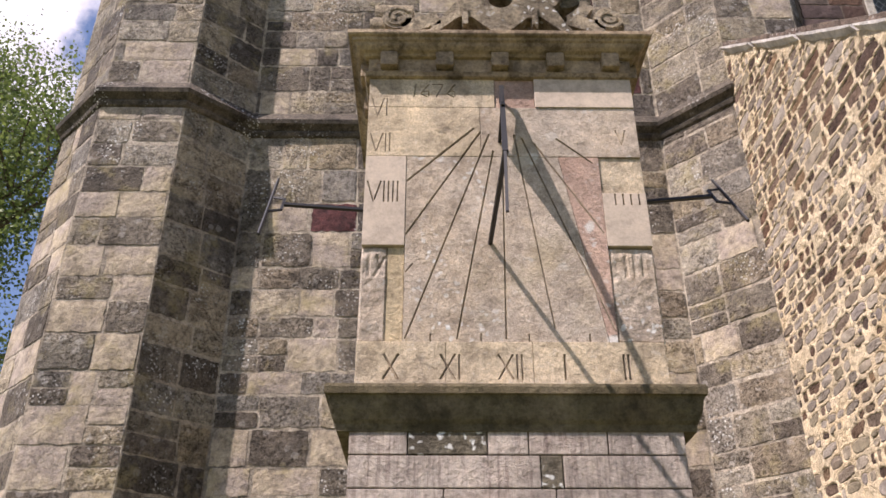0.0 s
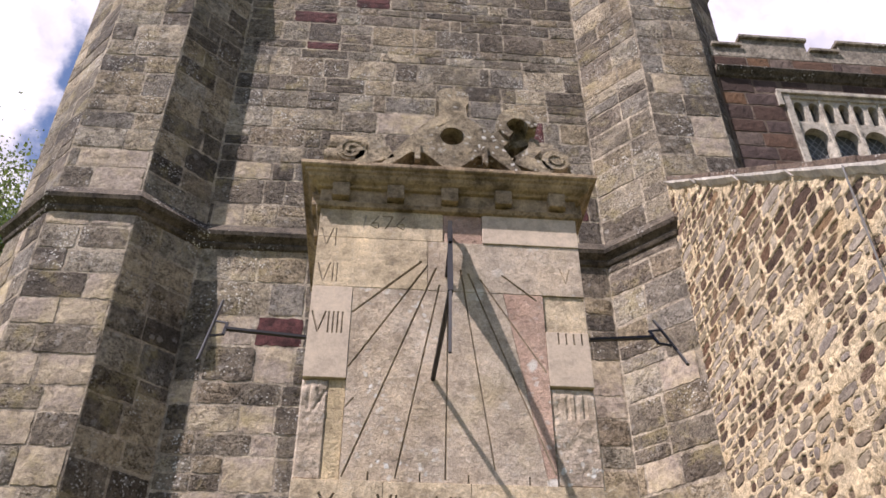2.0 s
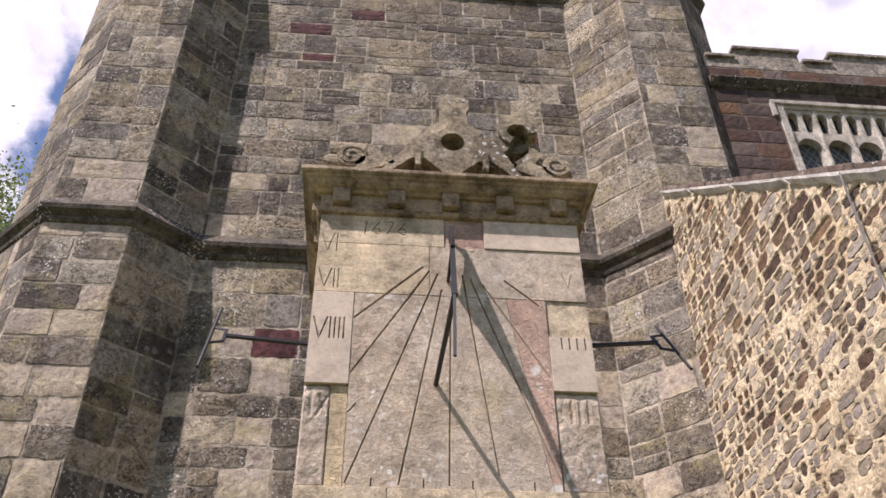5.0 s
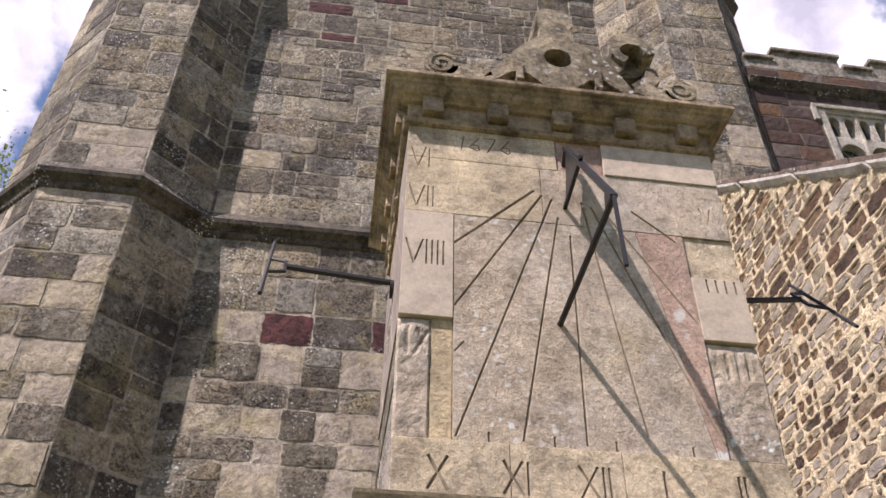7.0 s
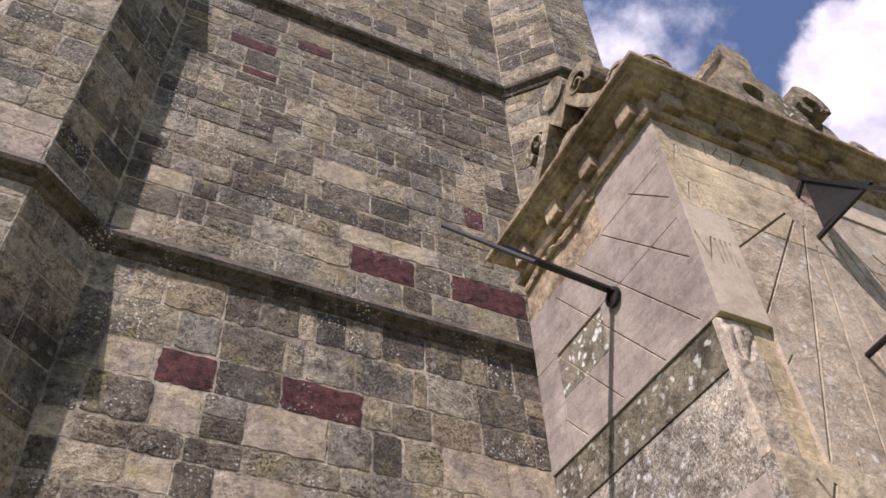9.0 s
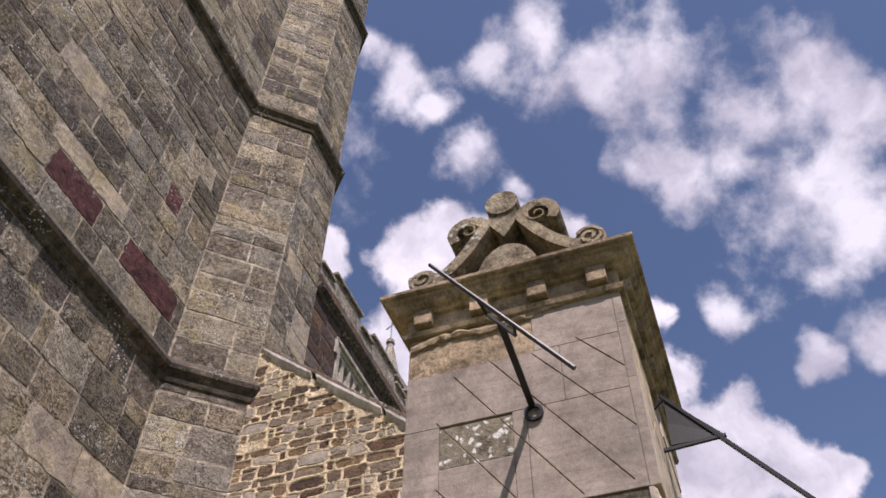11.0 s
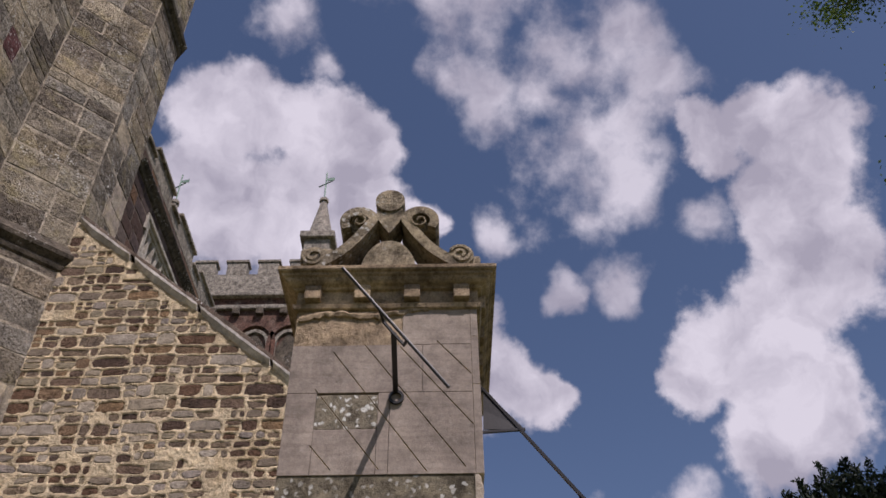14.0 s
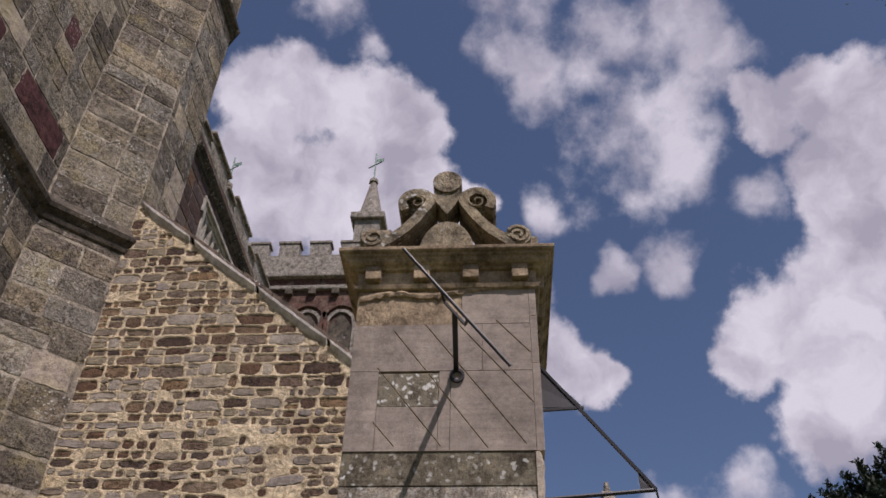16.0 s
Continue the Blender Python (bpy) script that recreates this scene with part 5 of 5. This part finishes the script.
for i, (a, b) in enumerate(zip(plan, plan[1:])):
    if a == LEFT[-1]:
        continue
    m, length = face_matrix(a, b)
    blocks = []
    for z0, z1 in ((1.6, 7.72), (8.04, 13.10), (13.45, 18.17), (18.55, 26.9)):
        fixed = {LEFT[2]: [(0.12, 0.94, 8.62, "pale"), (0.35, 0.93, 8.25, "pale"), (0.0, 0.45, 6.55, "pale"), (0.45, 0.94, 6.55, "pale"), (0.5, 0.94, 4.6, "pale")],
                 RIGHT[1]: [(0.45, 0.92, 9.2, "pale"), (0.5, 0.92, 9.65, "pale"), (0.1, 0.5, 10.4, "pale")],
                 RIGHT[0]: [(0.1, 0.5, 5.1, "pale"), (0.45, 0.9, 6.0, "pale")]}.get(a, ())
        blocks += lay(random_courses(z0, z1, 0.27, 0.42), 0.0, length, 0.43, fixed, joint=0.021)
    # extra pale stones on the sun-facing sides, to brighten those that rendered dark
    if a == LEFT[2]:
        blocks = lightened(blocks, 7.7, 0.36)
    elif a == LEFT[1]:
        blocks = lightened(blocks, 7.7, 0.3)
    put_blocks(tower, m, blocks, lambda u, z: 3.0 < z < 14, BLOCKS, KINDS, M_BLOCKS)

# courses of the aisle wall
AB = block_meshes(6, M_AISLE, seed=12, rough=0.003)
blocks = lay(random_courses(6.4, 10.66, 0.22, 0.34), 4.16, 4.98, 0.42) + lay([10.47, 10.66], 5.05, 8.58, 0.4) + lay([10.90, 11.12], 4.16, 8.58, 0.42) + lay(random_courses(6.4, 10.66, 0.22, 0.34), 7.36, 8.58, 0.36)
put_blocks(aisle, Matrix.Translation((0, AY, 0)), blocks, lambda u, z: True, AB, {}, M_AISLE)


# stones of the rubble wall: squared small stones sunk a little behind raised pointing
def rubble_meshes(count, mat, seed, power, out):
    """Unit stones, 1 by 1, with their outlines: uneven four-sided faces whose corners are more or less rounded."""
    rng = random.Random(seed)
    made = []
    for _ in range(count):
        n = 14
        lean, taper, slope = rng.uniform(-0.10, 0.10), rng.uniform(-0.16, 0.16), rng.uniform(-0.12, 0.12)
        p = rng.uniform(*power)
        line = []
        for i in range(n):
            q = 2 * math.pi * (i + 0.5) / n
            c, d = math.cos(q), math.sin(q)
            k = 0.5 / (abs(c) ** p + abs(d) ** p) ** (1 / p) * rng.uniform(0.90, 1.05)
            u, v = k * c, k * d
            line.append((u * (1 + taper * v) + lean * v, v * (1 + slope * u)))
        bm = bmesh.new()
        rings = [[bm.verts.new((u * f, y + (rng.uniform(-0.003, 0.003) if f < 1 else 0), v * f)) for u, v in line] for f, y in ((1.04, 0.03), (1.0, out + 0.004), (0.84, out))]
        hub = bm.verts.new((rng.uniform(-0.1, 0.1), out + rng.uniform(-0.006, 0.003), rng.uniform(-0.1, 0.1)))
        for a, b in zip(rings, rings[1:]):
            for i in range(n):
                bm.faces.new((a[i], a[(i + 1) % n], b[(i + 1) % n], b[i]))
        for i in range(n):
            bm.faces.new((rings[-1][i], rings[-1][(i + 1) % n], hub))
        bmesh.ops.recalc_face_normals(bm, faces=bm.faces[:])
        made.append((mesh_of(bm, "rubble_stone", mat), line))
    return made


BROWN = rubble_meshes(12, M_RUBBLE, 21, (6, 14), -0.016)
GREY = rubble_meshes(12, M_GREYSTONE, 22, (6, 14), -0.024)
ROUNDED = rubble_meshes(10, M_RUBBLE, 23, (2.6, 4.5), -0.020)
GREYROUND = rubble_meshes(10, M_GREYSTONE, 24, (2.6, 4.5), -0.028)
rm, _ = face_matrix((RX, R0), (RX, R1))
LONG, LOW, STEP = R0 - R1, 2.2, 0.0125
nu, nz = int(LONG / STEP), int(6.3 / STEP)
gu, gz = np.meshgrid(np.arange(nu + 1) * STEP, LOW + np.arange(nz + 1) * STEP)
sunk = np.zeros(gu.shape, bool)
far_v, far_f, far_mat, count = [], [], [], 0


def lay_stone(u, z, w, h, rr):
    """One stone of the wall, and its bed in the mortar."""
    global count
    # the upper part is squared and darker, the lower part rounder, greyer and deeper in mortar
    high = min(max((z - 4.6) / 1.6, 0.0), 1.0)
    patch = noise.noise(Vector((u * 0.9, z * 0.9, 3.0)))
    grey = rr.random() < 0.60 - 0.22 * high - 0.35 * patch
    round_one = rr.random() > high * 0.95 + 0.02
    me, line = rr.choice((GREYROUND if grey else ROUNDED) if round_one else (GREY if grey else BROWN))
    turn = radians(rr.uniform(-3, 3) if high > 0.5 else rr.uniform(-8, 8))
    m = rm @ Matrix.Translation((u, rr.uniform(-0.003, 0.003), z)) @ Matrix.Rotation(turn, 4, "Y") @ Matrix.Diagonal((w, 1, h, 1))
    ca, sa = math.cos(turn), math.sin(turn)
    pu, pz = np.array([(u + a * w * ca + b * h * sa, z - a * w * sa + b * h * ca) for a, b in line]).T
    i0, i1 = max(int(pu.min() / STEP), 0), min(int(pu.max() / STEP) + 2, nu + 1)
    k0, k1 = max(int((pz.min() - LOW) / STEP), 0), min(int((pz.max() - LOW) / STEP) + 2, nz + 1)
    if i0 < i1 and k0 < k1:
        a, b = gu[k0:k1, i0:i1], gz[k0:k1, i0:i1]
        odd = np.zeros(a.shape, bool)
        for n in range(len(pu)):
            x0, y0, x1, y1 = pu[n - 1], pz[n - 1], pu[n], pz[n]
            odd ^= ((y0 > b) != (y1 > b)) & (a < (x1 - x0) * (b - y0) / (y1 - y0 + 1e-12) + x0)
        sunk[k0:k1, i0:i1] |= odd
    if z > 5.2 and u < 2.6 and count < 300:
        ob = new("rubble_stone", me)
        ob.parent = rubble
        ob.matrix_basis = m
        count += 1
    else:
        k = len(far_v)
        far_v.extend(m @ v.co for v in me.vertices)
        far_f.extend([k + i for i in p.vertices] for p in me.polygons)
        far_mat.extend([1 if grey else 0] * len(me.polygons))


rr = random.Random(31)
z = 2.3
while z < 8.5:
    upper = min(max((z - 4.6) / 1.6, 0.0), 1.0)
    h = rr.choice((0.07, 0.09, 0.11, 0.13)) * rr.uniform(0.9, 1.1) * (0.74 + 0.26 * upper)
    gap = 0.020 + 0.014 * (1 - upper)
    u = rr.uniform(0.0, 0.03)
    while u < LONG - 0.1:
        w = min(h * rr.choice((0.7, 1.2, 1.7, 2.1, 2.6, 3.1)) * rr.uniform(0.85, 1.15), 0.38)
        top = rake(R0 - u - w) - 0.045
        wav = (0.014 + 0.02 * (1 - upper)) * (math.sin(u * 2.3 + z * 1.7) + 0.5 * math.sin(u * 6.1 + z * 3.1))
        room = min(h, top - z - wav)
        if room > 0.05 and rr.random() < 0.97 - 0.18 * (1 - upper):
            if room > 0.095 and rr.random() < 0.30:
                f = rr.uniform(0.38, 0.62)
                cut = rr.uniform(0.35, 0.65) if w > 0.17 else 1.0
                for low_z, tall in ((0.0, room * f), (room * f + gap * 0.7, room * (1 - f) - gap * 0.7)):
                    lay_stone(u + w / 2 * cut, z + wav + low_z + tall / 2, w * cut - (gap * 0.7 if cut < 1 else 0), max(tall, 0.03), rr)
                if cut < 1:
                    lay_stone(u + w * (1 + cut) / 2, z + wav + room / 2, w * (1 - cut), room, rr)
            else:
                lay_stone(u + w / 2, z + wav + room / 2, w, room * rr.uniform(0.9, 1.04), rr)
        u += w + gap * rr.uniform(0.7, 1.35)
    z += h + gap * rr.uniform(0.8, 1.1)
me = bpy.data.meshes.new("stonework")
me.from_pydata(far_v, [], far_f)
me.materials.append(M_RUBBLES)
me.materials.append(M_GREYSTONES)
me.polygons.foreach_set("material_index", far_mat)
ob = new("stonework", me)
ob.parent = rubble
tagged(ob, kind="stuff")
# the mortar between them, raised and uneven
wild = np.random.default_rng(9)
soft = wild.normal(0, 1, gu.shape)
for _ in range(2):
    soft = (soft + np.roll(soft, 1, 0) + np.roll(soft, -1, 0) + np.roll(soft, 1, 1) + np.roll(soft, -1, 1)) / 5
swell = np.sin(gu * 7.1 + 2.0 * np.sin(gz * 5.3)) * np.sin(gz * 8.7 + 1.5 * np.sin(gu * 4.1))
out = np.where(sunk, -0.006, -0.025 - 0.0035 * swell - 0.010 * soft)
keep = gz < (8.358 + 0.825 * (R0 - gu - 4.2)) - 0.012
inside = keep[:-1, :-1] & keep[:-1, 1:] & keep[1:, :-1] & keep[1:, 1:]
kk, ii = np.nonzero(inside)
first = kk * (nu + 1) + ii
me = bpy.data.meshes.new("pointing")
me.from_pydata(np.stack([RX + out, R0 - gu, gz], -1).reshape(-1, 3).tolist(), [], np.stack([first, first + nu + 1, first + nu + 2, first + 1], -1).tolist())
me.materials.append(M_LIME)
me.polygons.foreach_set("use_smooth", [True] * len(me.polygons))
ob = new("pointing", me)
ob.parent = rubble
tagged(ob, "raised yellow lime pointing between the stones")
